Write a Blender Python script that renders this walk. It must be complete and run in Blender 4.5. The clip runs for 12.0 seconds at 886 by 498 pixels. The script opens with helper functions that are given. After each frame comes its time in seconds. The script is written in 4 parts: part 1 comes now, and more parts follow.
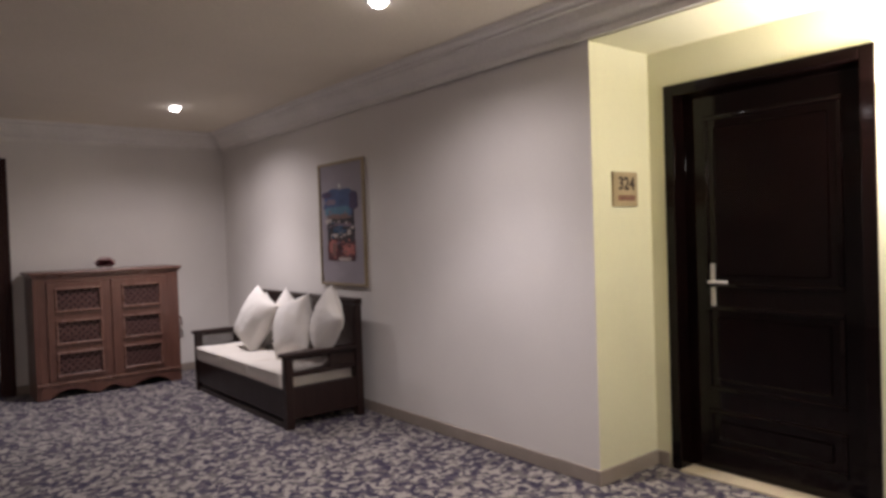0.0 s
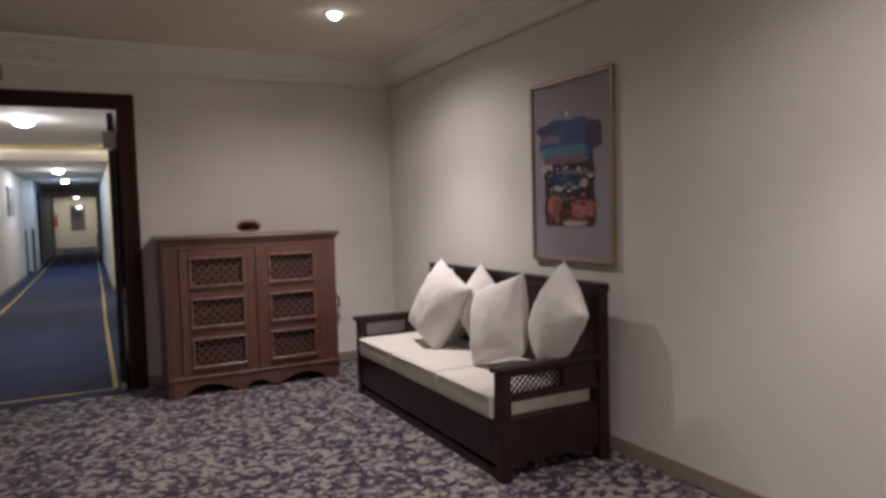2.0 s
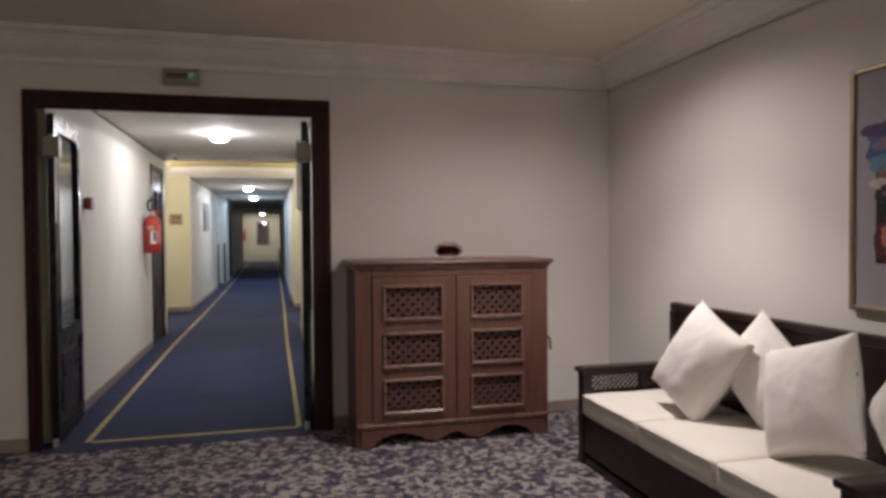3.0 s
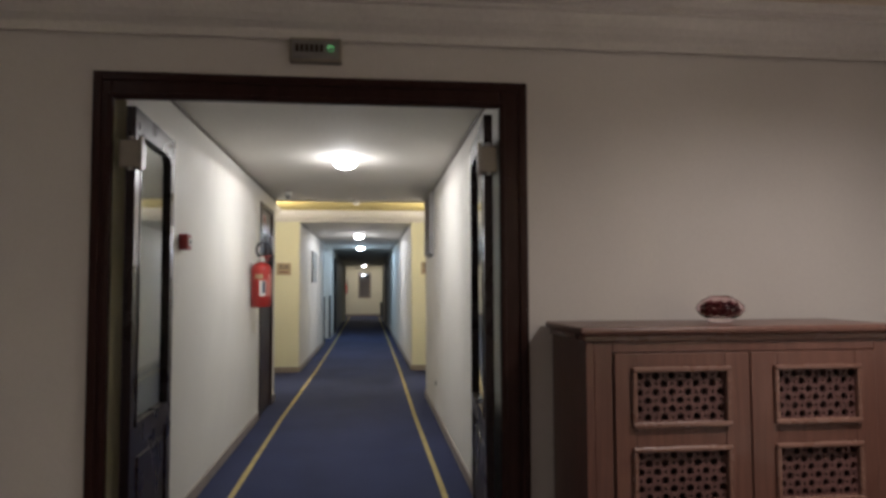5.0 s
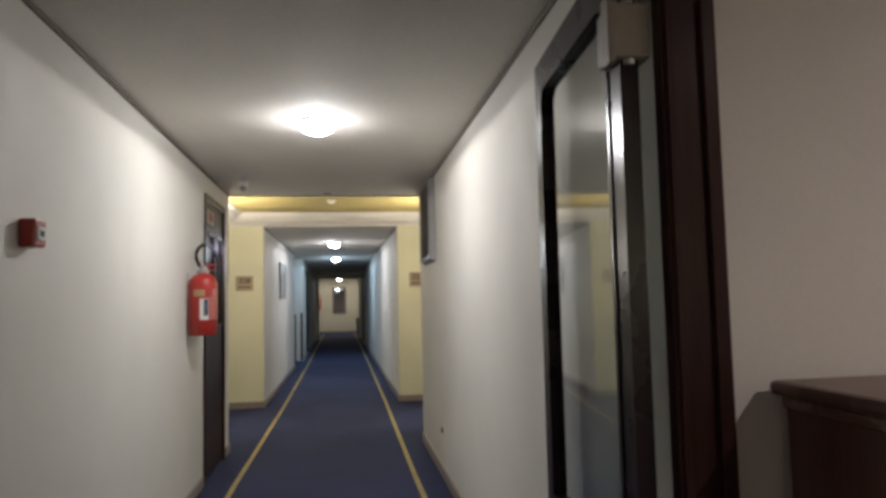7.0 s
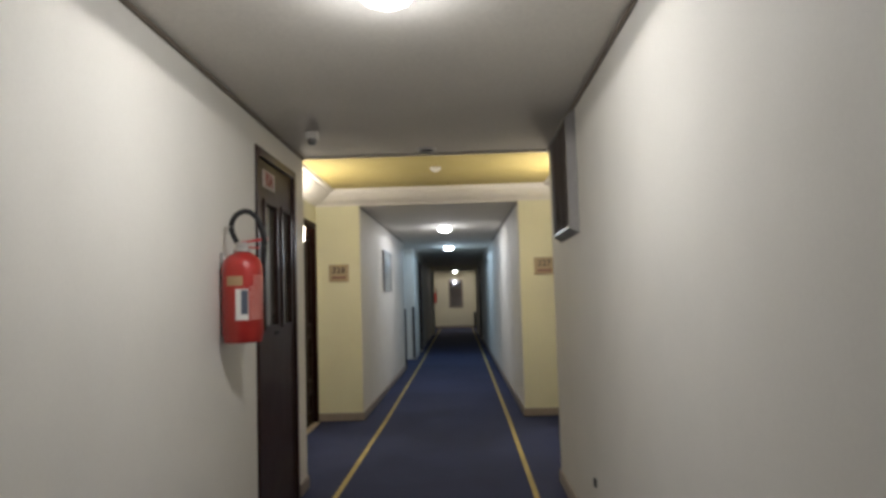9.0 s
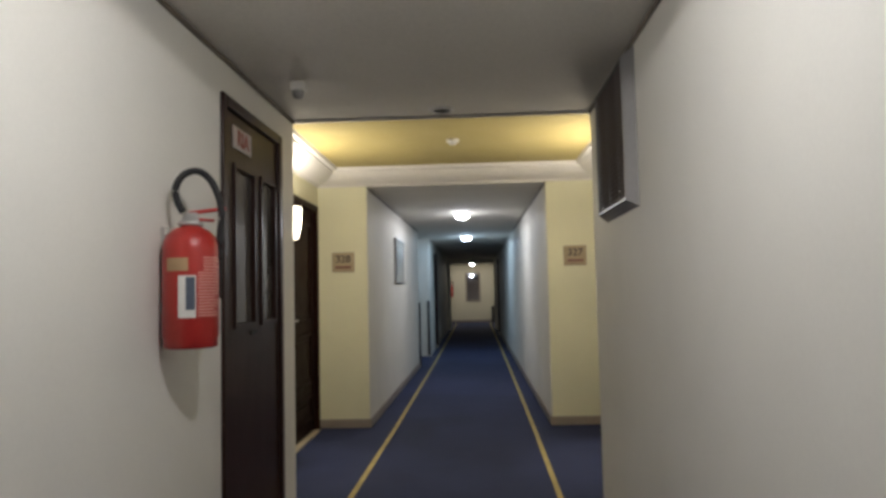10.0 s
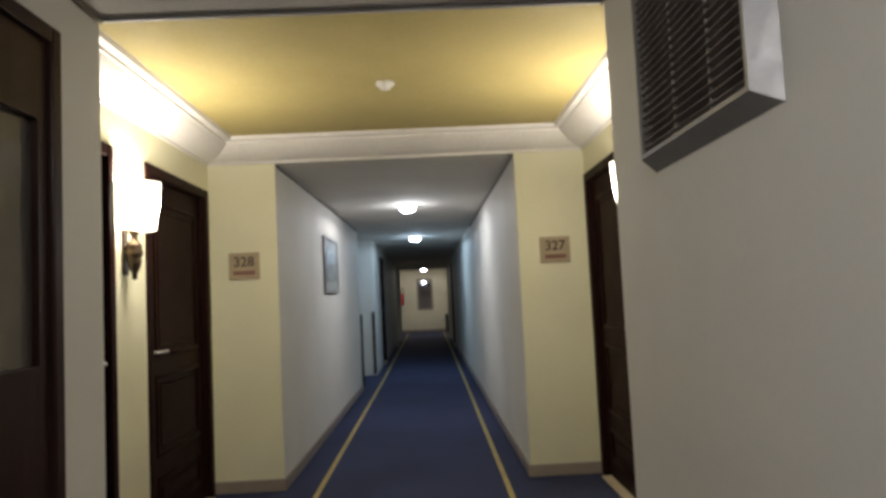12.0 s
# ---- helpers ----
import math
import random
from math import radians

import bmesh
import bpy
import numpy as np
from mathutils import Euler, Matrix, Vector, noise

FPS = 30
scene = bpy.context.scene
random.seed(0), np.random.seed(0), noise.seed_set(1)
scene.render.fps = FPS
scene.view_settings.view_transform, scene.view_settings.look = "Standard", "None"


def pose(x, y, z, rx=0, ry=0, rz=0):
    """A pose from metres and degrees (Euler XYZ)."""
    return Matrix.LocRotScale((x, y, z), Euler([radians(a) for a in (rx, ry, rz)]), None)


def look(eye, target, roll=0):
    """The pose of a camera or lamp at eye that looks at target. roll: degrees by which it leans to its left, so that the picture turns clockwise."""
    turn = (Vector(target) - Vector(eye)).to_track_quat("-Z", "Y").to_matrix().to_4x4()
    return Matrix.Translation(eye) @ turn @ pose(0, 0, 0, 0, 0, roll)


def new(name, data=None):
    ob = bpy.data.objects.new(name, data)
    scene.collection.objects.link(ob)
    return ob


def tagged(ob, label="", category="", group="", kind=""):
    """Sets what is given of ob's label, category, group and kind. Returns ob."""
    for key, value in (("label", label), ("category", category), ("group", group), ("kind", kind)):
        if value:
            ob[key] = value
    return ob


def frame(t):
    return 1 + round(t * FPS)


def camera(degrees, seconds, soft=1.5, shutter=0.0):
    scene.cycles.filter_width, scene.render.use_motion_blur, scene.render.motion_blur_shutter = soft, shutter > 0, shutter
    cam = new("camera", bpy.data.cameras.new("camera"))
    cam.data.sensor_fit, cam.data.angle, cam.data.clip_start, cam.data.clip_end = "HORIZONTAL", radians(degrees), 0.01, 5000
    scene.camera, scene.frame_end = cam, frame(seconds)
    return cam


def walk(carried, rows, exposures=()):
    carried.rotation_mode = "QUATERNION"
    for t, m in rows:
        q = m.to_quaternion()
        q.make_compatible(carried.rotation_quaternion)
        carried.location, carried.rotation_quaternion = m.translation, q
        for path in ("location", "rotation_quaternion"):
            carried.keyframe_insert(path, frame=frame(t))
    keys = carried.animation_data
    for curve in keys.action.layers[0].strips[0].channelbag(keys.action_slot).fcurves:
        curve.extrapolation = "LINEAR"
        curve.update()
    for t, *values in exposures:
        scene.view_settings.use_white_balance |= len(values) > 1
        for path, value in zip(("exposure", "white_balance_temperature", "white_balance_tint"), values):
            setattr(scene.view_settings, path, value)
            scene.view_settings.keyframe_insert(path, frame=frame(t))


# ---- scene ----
cam = camera(66.0, 12.0, soft=3.3)
PATH = [
    (0, (-0.15, -0.119, 1.326), (1.1, 1.442, 1.284), -1.9),
    (0.5, (-0.009, 0.328, 1.306), (1.13, 1.971, 1.257), -1.3),
    (1, (0.16, 0.757, 1.291), (1.27, 2.419, 1.211), -2.2),
    (1.5, (0.24, 1.227, 1.246), (1.234, 2.96, 1.157), -1.4),
    (2, (0.316, 1.679, 1.252), (1.234, 3.452, 1.136), -1.6),
    (2.5, (0.329, 2.16, 1.272), (0.931, 4.064, 1.163), -1.3),
    (3, (0.269, 2.626, 1.278), (0.758, 4.565, 1.231), -0.4),
    (3.5, (0.189, 3.121, 1.283), (0.424, 5.107, 1.326), -0.3),
    (3.6, (0.173, 3.19, 1.272), (0.308, 5.185, 1.335), -0.2),
    (5.5, (-0.069, 4.671, 1.261), (0.26, 6.641, 1.375), -0.3),
    (6, (-0.064, 5.066, 1.274), (0.359, 7.017, 1.393), -0.4),
    (6.5, (-0.128, 5.455, 1.291), (0.281, 7.408, 1.423), -0.4),
    (7, (-0.097, 5.892, 1.281), (0.207, 7.863, 1.428), -1.3),
    (7.5, (-0.1, 6.257, 1.264), (0.052, 8.246, 1.403), -0.7),
    (9.5, (0.01, 7.891, 1.266), (-0.056, 9.886, 1.399), -1.7),
    (10, (-0.03, 8.29, 1.256), (-0.118, 10.284, 1.375), -1.3),
    (10.5, (-0.058, 8.694, 1.244), (-0.023, 10.69, 1.368), -1.9),
    (11, (-0.085, 9.087, 1.257), (-0.028, 11.082, 1.38), -2.1),
    (11.5, (-0.098, 9.487, 1.253), (-0.002, 11.481, 1.382), -1.8),
    (12, (0.002, 9.895, 1.266), (0.055, 11.889, 1.401), -2.8),
]
EXPOSURES = [(0.0, 0.34, 6050, 17), (0.5, 0.22, 6050, 16), (1.0, 0.1, 6100, 16), (1.5, 0.14, 6150, 15), (2.5, 0.34, 6250, 14), (3.0, 0.36, 6350, 13), (3.5, 0.46, 6400, 13), (5.5, 0.12, 6350, 11),
             (7.0, 0.1, 6400, 11), (7.5, 0.1, 6450, 11), (9.5, -0.26, 6400, 10), (10.5, -0.16, 6350, 10), (12.0, -0.22, 6350, 10)]
walk(cam, [(t, look(eye, target, roll)) for t, eye, target, roll in PATH], EXPOSURES)


# ---------- world and lights ----------
world = bpy.data.worlds.new("world")
scene.world = world
world.use_nodes = True
world.node_tree.nodes["Background"].inputs[0].default_value = (0.5, 0.45, 0.4, 1)
world.node_tree.nodes["Background"].inputs[1].default_value = 0.0


def spot_lamp(x, y, z, watts, degrees, color, blend=0.9, radius=0.03, target=None):
    data = bpy.data.lights.new("downlight_beam", "SPOT")
    data.energy, data.spot_size, data.spot_blend, data.color, data.shadow_soft_size = watts, radians(degrees), blend, color, radius
    ob = new("downlight_beam", data)
    ob.matrix_world = look((x, y, z), target or (x + 0.001, y, z - 1))
    return ob


def bulb(x, y, z, watts, color, radius=0.05):
    data = bpy.data.lights.new("bulb_light", "POINT")
    data.energy, data.color, data.shadow_soft_size = watts, color, radius
    ob = new("bulb_light", data)
    ob.location = (x, y, z)
    return ob


WARM, NEUTRAL, COOL = (1.0, 0.9, 0.76), (1.0, 0.965, 0.94), (0.5, 0.74, 1.0)
# x, y, watts of the wide spill, watts of the narrow beam
# only the first two are seen; the other four are added fill light
LOUNGE_AND_FILL_LAMPS = [(1.72, 5.75, 60, 66), (1.72, 2.65, 52, 54), (-1.5, 5.75, 5, 5), (-1.5, 2.65, 34, 20), (1.72, -0.6, 80, 70), (-1.5, -0.6, 50, 20)]
for lx, ly, spill, beam in LOUNGE_AND_FILL_LAMPS:
    spot_lamp(lx, ly, 2.43, spill, 156, (1.0, 0.90, 0.83), 0.8)
    spot_lamp(lx, ly, 2.43, beam, 98, (1.0, 0.905, 0.85), 0.65)
CORRIDOR_LAMPS = [(-0.2, 9.55, 2.255, 33, NEUTRAL), (-0.16, 17.1, 2.24, 33, (0.95, 0.95, 1.0)),
                  (-0.15, 21.0, 2.24, 33, COOL), (-0.07, 32.8, 2.19, 26, (1.0, 0.92, 0.82))]
for lx, ly, lz, watts, tone in CORRIDOR_LAMPS:
    bulb(lx, ly, lz - 0.095, watts * 0.2, tone, 0.008)
    spot_lamp(lx, ly, lz - 0.09, watts * 0.85, 178, tone, 0.06)
SCONCES = [(-1.485, 13.3, 90), (1.144, 13.3, -90), (3.15, 0.8, -90)]
for sx, sy, turn in SCONCES:
    power = 1.3 if sx > 2 else 1.0
    bulb(sx + (0.06 if turn > 0 else -0.06), sy, 1.86, 32 * power, WARM, 0.02)
    bulb(sx + (0.21 if turn > 0 else -0.21), sy, 1.76, 16 * power, WARM, 0.04)


# ---------- materials ----------
def nodes_of(name):
    m = bpy.data.materials.new(name)
    m.use_nodes = True
    t = m.node_tree
    return m, t, t.nodes["Principled BSDF"], t.nodes.new("ShaderNodeTexCoord").outputs["Object"]


def noise_node(t, vec, scale, detail=3, distortion=0.0, stretch=None):
    if stretch:
        mp = t.nodes.new("ShaderNodeMapping")
        mp.inputs["Scale"].default_value = stretch
        t.links.new(vec, mp.inputs["Vector"])
        vec = mp.outputs["Vector"]
    n = t.nodes.new("ShaderNodeTexNoise")
    n.inputs["Scale"].default_value, n.inputs["Detail"].default_value, n.inputs["Distortion"].default_value = scale, detail, distortion
    t.links.new(vec, n.inputs["Vector"])
    return n.outputs["Fac"]


def ramp(t, fac, stops, constant=False):
    r = t.nodes.new("ShaderNodeValToRGB")
    if constant:
        r.color_ramp.interpolation = "CONSTANT"
    while len(r.color_ramp.elements) < len(stops):
        r.color_ramp.elements.new(0.5)
    for e, (p, c) in zip(r.color_ramp.elements, stops):
        e.position, e.color = p, (*c, 1)
    t.links.new(fac, r.inputs["Fac"])
    return r.outputs["Color"]


def mixed(t, a, b, fac, mode="MIX"):
    x = t.nodes.new("ShaderNodeMix")
    x.data_type, x.blend_type = "RGBA", mode
    for sock, val in ((x.inputs[0], fac), (x.inputs[6], a), (x.inputs[7], b)):
        if hasattr(val, "is_output"):
            t.links.new(val, sock)
        else:
            sock.default_value = val
    return x.outputs[2]


def bump(t, p, height, strength, distance):
    b = t.nodes.new("ShaderNodeBump")
    b.inputs["Strength"].default_value, b.inputs["Distance"].default_value = strength, distance
    t.links.new(height, b.inputs["Height"])
    t.links.new(b.outputs["Normal"], p.inputs["Normal"])


def surface(name, color, rough=0.6, vary=0.12, scale=3.0, grain=60.0, relief=0.15, depth=0.002, metal=0.0, stretch=None, coat=0.0, speck=0.6):
    """A worn surface: large soft stains and a fine grain about one base colour."""
    m, t, p, vec = nodes_of(name)
    dark = tuple(c * (1 - vary) for c in color)
    light = tuple(min(1, c * (1 + vary * 0.6)) for c in color)
    big = ramp(t, noise_node(t, vec, scale, 4, 0.4, stretch), [(0.3, dark), (0.7, light)])
    fine = noise_node(t, vec, grain, 3, 0, stretch)
    col = mixed(t, big, ramp(t, fine, [(0.3, (0.86, 0.86, 0.86)), (0.7, (1, 1, 1))]), speck, "MULTIPLY")
    t.links.new(col, p.inputs["Base Color"])
    rr = ramp(t, noise_node(t, vec, scale * 4, 3), [(0.3, (rough * 0.85,) * 3), (0.7, (min(1, rough * 1.15),) * 3)])
    t.links.new(rr, p.inputs["Roughness"])
    p.inputs["Metallic"].default_value, p.inputs["Coat Weight"].default_value = metal, coat
    if relief:
        bump(t, p, fine, relief, depth)
    return m


def wood(name, dark, light, rough, coat=0.0, axis=2, spec=0.5):
    m, t, p, vec = nodes_of(name)
    st = [14.0, 14.0, 14.0]
    st[axis] = 1.0
    g = noise_node(t, vec, 2.2, 5, 1.2, st)
    f = noise_node(t, vec, 9.0, 4, 0.3, st)
    col = mixed(t, ramp(t, g, [(0.3, dark), (0.7, light)]), ramp(t, f, [(0.35, (0.82, 0.8, 0.78)), (0.65, (1, 1, 1))]), 0.5, "MULTIPLY")
    t.links.new(col, p.inputs["Base Color"])
    t.links.new(ramp(t, noise_node(t, vec, 6, 4), [(0.3, (rough * 0.92,) * 3), (0.7, (rough * 1.1,) * 3)]), p.inputs["Roughness"])
    p.inputs["Coat Weight"].default_value, p.inputs["Coat Roughness"].default_value, p.inputs["Specular IOR Level"].default_value = coat, 0.12, spec
    bump(t, p, f, 0.03, 0.001)
    return m


def glow(name, color, strength):
    m, t, p, vec = nodes_of(name)
    p.inputs["Base Color"].default_value = (0.85, 0.83, 0.78, 1)
    p.inputs["Emission Color"].default_value = (*color, 1)
    p.inputs["Emission Strength"].default_value = strength
    return m


def glass(name, tint=(0.9, 0.95, 0.93), rough=0.02, ior=1.45):
    m, t, p, vec = nodes_of(name)
    p.inputs["Base Color"].default_value = (*tint, 1)
    p.inputs["Transmission Weight"].default_value = 1.0
    p.inputs["Roughness"].default_value = rough
    p.inputs["IOR"].default_value = ior
    return m


M_WALL = surface("wall_paint_white", (0.725, 0.69, 0.655), 0.75, 0.05, 1.3, 90, 0.06, 0.001, speck=0.3)
M_WALL_CORR = surface("corridor_paint_white", (0.722, 0.703, 0.65), 0.72, 0.06, 1.1, 90, 0.02, 0.001, speck=0.2)
M_YELLOW = surface("alcove_paint_cream_yellow", (0.745, 0.722, 0.525), 0.7, 0.05, 1.5, 80, 0.08, 0.001, speck=0.3)
M_END = surface("end_lobby_cream", (0.76, 0.72, 0.58), 0.7, 0.05, 1.5, 80, 0.1, 0.001)
M_CEIL = surface("ceiling_paint", (0.80, 0.725, 0.60), 0.85, 0.05, 0.9, 60, 0.2, 0.002)
M_CEIL_CORR = surface("corridor_ceiling_paint", (0.70, 0.67, 0.61), 0.85, 0.06, 0.9, 60, 0.2, 0.002)
M_CEIL_YELLOW = surface("alcove_ceiling_ochre", (0.45, 0.37, 0.145), 0.8, 0.05, 1.0, 60, 0.15, 0.0015)
M_PLASTER = surface("cornice_plaster", (0.79, 0.76, 0.72), 0.55, 0.06, 3, 50, 0.15, 0.001)
M_BASE = surface("baseboard_taupe", (0.31, 0.26, 0.22), 0.45, 0.12, 4, 60, 0.1, 0.001)
M_TRIM = surface("ceiling_trim_brown_grey", (0.16, 0.13, 0.10), 0.5, 0.1, 4, 50, 0.1, 0.001)
M_DARKWOOD = wood("dark_mahogany", (0.031, 0.0135, 0.0116), (0.048, 0.0215, 0.0185), 0.33, 0.0, spec=0.14)
M_LEAFWOOD = wood("dark_varnished_leaf_wood", (0.014, 0.008, 0.0085), (0.024, 0.014, 0.0145), 0.28, 0.0, spec=0.25)
M_CUPBOARD = wood("brown_stained_cupboard_wood", (0.027, 0.0142, 0.0112), (0.042, 0.022, 0.0175), 0.3, 0.0, spec=0.12)
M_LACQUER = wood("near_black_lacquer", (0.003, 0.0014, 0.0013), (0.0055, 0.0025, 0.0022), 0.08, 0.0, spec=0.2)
M_DOORWOOD = wood("dark_red_brown_door", (0.013, 0.0052, 0.0042), (0.021, 0.0085, 0.007), 0.4, 0.0, spec=0.03)
M_SOFAWOOD = wood("dark_walnut", (0.016, 0.0082, 0.0072), (0.029, 0.0145, 0.012), 0.34, 0.0, spec=0.3)
M_CABWOOD = wood("reddish_cedar", (0.094, 0.04, 0.029), (0.146, 0.066, 0.047), 0.36, 0.2)
M_CABEDGE = wood("cedar_moulding", (0.14, 0.07, 0.052), (0.21, 0.112, 0.083), 0.27, 0.4, axis=0)
# near-black colour stands in for the shade behind the cabinet lattice
M_CABDARK = surface("shade_coloured_backing", (0.022, 0.009, 0.007), 0.8, 0.2, 8, 80)
M_LATTICE = wood("cedar_lattice", (0.075, 0.034, 0.03), (0.12, 0.056, 0.05), 0.5, 0.0, axis=0)
M_FABRIC = surface("cream_cotton", (0.76, 0.715, 0.66), 0.95, 0.05, 4, 220, 0.35, 0.0015)
M_PILLOW = surface("white_boucle", (0.82, 0.785, 0.745), 0.95, 0.05, 6, 160, 0.5, 0.003)
M_GOLD = surface("gilt_frame", (0.38, 0.31, 0.21), 0.4, 0.15, 6, 60, 0.1, 0.001, 0.7)
M_PASSE = surface("mauve_grey_mount", (0.30, 0.27, 0.30), 0.7, 0.06, 3, 90, 0.1, 0.0005)
M_STEEL = surface("brushed_steel", (0.50, 0.485, 0.465), 0.42, 0.08, 10, 120, 0.05, 0.0003, 0.45)
M_SILVER = surface("anodised_grey_frame", (0.30, 0.29, 0.285), 0.4, 0.08, 5, 90, 0.1, 0.0005, 0.5)
M_BLACK = surface("black_rubber", (0.009, 0.009, 0.01), 0.65, 0.15, 8, 60)
M_RED = surface("red_enamel", (0.43, 0.026, 0.02), 0.38, 0.12, 7, 40, 0.05, 0.0005, 0.0, None, 0.3)
M_DARKRED = surface("dark_red_plastic", (0.28, 0.02, 0.02), 0.4, 0.1, 7, 40, 0.05, 0.0005)
M_WHITEPL = surface("white_plastic", (0.78, 0.76, 0.72), 0.45, 0.05, 6, 60, 0.05, 0.0005)
M_BEIGEPL = surface("beige_metal_casing", (0.30, 0.27, 0.225), 0.45, 0.08, 6, 60, 0.05, 0.0005)
M_BRONZE = surface("dark_bronze", (0.10, 0.07, 0.045), 0.38, 0.2, 14, 60, 0.3, 0.002, 0.8)
M_PLATE = surface("tan_stone_plaque", (0.40, 0.31, 0.19), 0.55, 0.14, 9, 90, 0.2, 0.001)
M_INK = surface("dark_brown_ink", (0.05, 0.03, 0.02), 0.6, 0.1)
M_REDINK = surface("red_brown_ink", (0.28, 0.05, 0.03), 0.6, 0.1)
M_FADED = surface("faded_brown_ink", (0.20, 0.09, 0.06), 0.6, 0.2, 40, 90)
M_GREYBLUE = surface("slate_label_ink", (0.08, 0.10, 0.14), 0.6, 0.1)
M_PINKINK = surface("pale_pink_ink", (0.75, 0.36, 0.30), 0.6, 0.1)
M_TAPE = surface("tan_paper_sticker", (0.42, 0.28, 0.15), 0.7, 0.12, 12, 80)
M_PAPER = surface("white_paper_label", (0.72, 0.70, 0.66), 0.7, 0.06, 9, 90)
M_AGEDPAPER = surface("aged_pinkish_paper", (0.50, 0.43, 0.40), 0.7, 0.12, 9, 60)
M_LINE = surface("yellow_carpet_border", (0.48, 0.38, 0.15), 0.95, 0.18, 6, 180, 0.4, 0.002)
M_STONE = surface("beige_marble_threshold", (0.55, 0.47, 0.34), 0.35, 0.12, 6, 40, 0.05, 0.0005)
M_GUARD = surface("dark_corner_guard", (0.03, 0.03, 0.035), 0.4, 0.1)
M_LAMPGLOW = glow("lit_opal_glass", (0.93, 0.96, 1.0), 45.0)
M_LAMPCOOL = glow("lit_cool_glass", (0.72, 0.86, 1.0), 45.0)
M_DOWNGLOW = glow("lit_downlight", (1.0, 0.93, 0.86), 25.0)
M_SHADE = glow("lit_white_shade", (1.0, 0.88, 0.68), 5.0)
M_GREENLED = glow("green_led", (0.15, 1.0, 0.3), 0.7)
M_REDGLASS = glass("cranberry_glass", (0.95, 0.82, 0.84), 0.02, 1.18)
M_PANE = glass("clear_pane")
M_POTPOURRI = surface("dried_petals_crimson", (0.15, 0.02, 0.032), 0.9, 0.4, 30, 90, 0.6, 0.004)


def frosted(name):
    m, t, p, vec = nodes_of(name)
    t.links.new(ramp(t, noise_node(t, vec, 3, 3), [(0.3, (0.085, 0.075, 0.066)), (0.7, (0.125, 0.112, 0.10))]), p.inputs["Base Color"])
    p.inputs["Roughness"].default_value = 0.12
    return m


M_DOORGLASS = frosted("dark_backed_glass")


def mirror(name):
    m, t, p, vec = nodes_of(name)
    p.inputs["Base Color"].default_value = (0.35, 0.36, 0.38, 1)
    p.inputs["Metallic"].default_value, p.inputs["Roughness"].default_value = 1.0, 0.03
    return m


M_MIRROR = mirror("aged_mirror")


def lounge_carpet():
    """Cut-pile carpet: cream leaf shapes on violet and grey."""
    m, t, p, vec = nodes_of("lounge_carpet_leaf_pattern")
    warp = t.nodes.new("ShaderNodeTexNoise")
    warp.inputs["Scale"].default_value, warp.inputs["Detail"].default_value = 26, 2
    t.links.new(vec, warp.inputs["Vector"])
    push = t.nodes.new("ShaderNodeVectorMath")
    push.operation = "MULTIPLY_ADD"
    t.links.new(warp.outputs["Color"], push.inputs[0])
    push.inputs[1].default_value = (0.05, 0.05, 0)
    t.links.new(vec, push.inputs[2])
    cells = t.nodes.new("ShaderNodeTexVoronoi")
    cells.inputs["Scale"].default_value = 33
    t.links.new(push.outputs[0], cells.inputs["Vector"])
    pick = t.nodes.new("ShaderNodeSeparateColor")
    t.links.new(cells.outputs["Color"], pick.inputs[0])
    c = ramp(t, pick.outputs[0], [(0.0, (0.031, 0.023, 0.055)), (0.28, (0.075, 0.062, 0.09)), (0.47, (0.16, 0.14, 0.14)), (0.66, (0.36, 0.325, 0.30))], True)
    fine = noise_node(t, vec, 260, 3)
    c = mixed(t, c, ramp(t, fine, [(0.3, (0.65, 0.65, 0.65)), (0.7, (1, 1, 1))]), 0.8, "MULTIPLY")
    c = mixed(t, c, ramp(t, noise_node(t, vec, 0.8, 3), [(0.3, (0.85, 0.85, 0.85)), (0.7, (1, 1, 1))]), 0.8, "MULTIPLY")
    t.links.new(c, p.inputs["Base Color"])
    p.inputs["Roughness"].default_value = 0.95
    bump(t, p, fine, 0.5, 0.003)
    return m


def blue_carpet():
    m, t, p, vec = nodes_of("corridor_carpet_navy")
    fine = noise_node(t, vec, 240, 3)
    c = mixed(t, ramp(t, noise_node(t, vec, 1.2, 4, 0.6), [(0.3, (0.016, 0.024, 0.075)), (0.7, (0.026, 0.038, 0.11))]),
              ramp(t, fine, [(0.3, (0.55, 0.55, 0.6)), (0.7, (1.1, 1.1, 1.1))]), 0.8, "MULTIPLY")
    t.links.new(c, p.inputs["Base Color"])
    p.inputs["Roughness"].default_value = 0.95
    bump(t, p, fine, 0.5, 0.003)
    return m


M_LOUNGE_CARPET, M_BLUE = lounge_carpet(), blue_carpet()


# ---------- mesh helpers ----------
def add_box(bm, lo, hi):
    """Adds a box between two corners and gives back its faces."""
    (a, b, c), (d, e, f) = lo, hi
    v = [bm.verts.new(p) for p in ((a, b, c), (d, b, c), (d, e, c), (a, e, c), (a, b, f), (d, b, f), (d, e, f), (a, e, f))]
    return [bm.faces.new([v[i] for i in q]) for q in ((3, 2, 1, 0), (4, 5, 6, 7), (0, 1, 5, 4), (1, 2, 6, 5), (2, 3, 7, 6), (3, 0, 4, 7))]


def box(lo, hi, bevel=0.0, segments=2):
    bm = bmesh.new()
    add_box(bm, lo, hi)
    if bevel:
        bmesh.ops.bevel(bm, geom=bm.edges[:], offset=bevel, segments=segments, affect="EDGES", profile=0.5)
    return bm


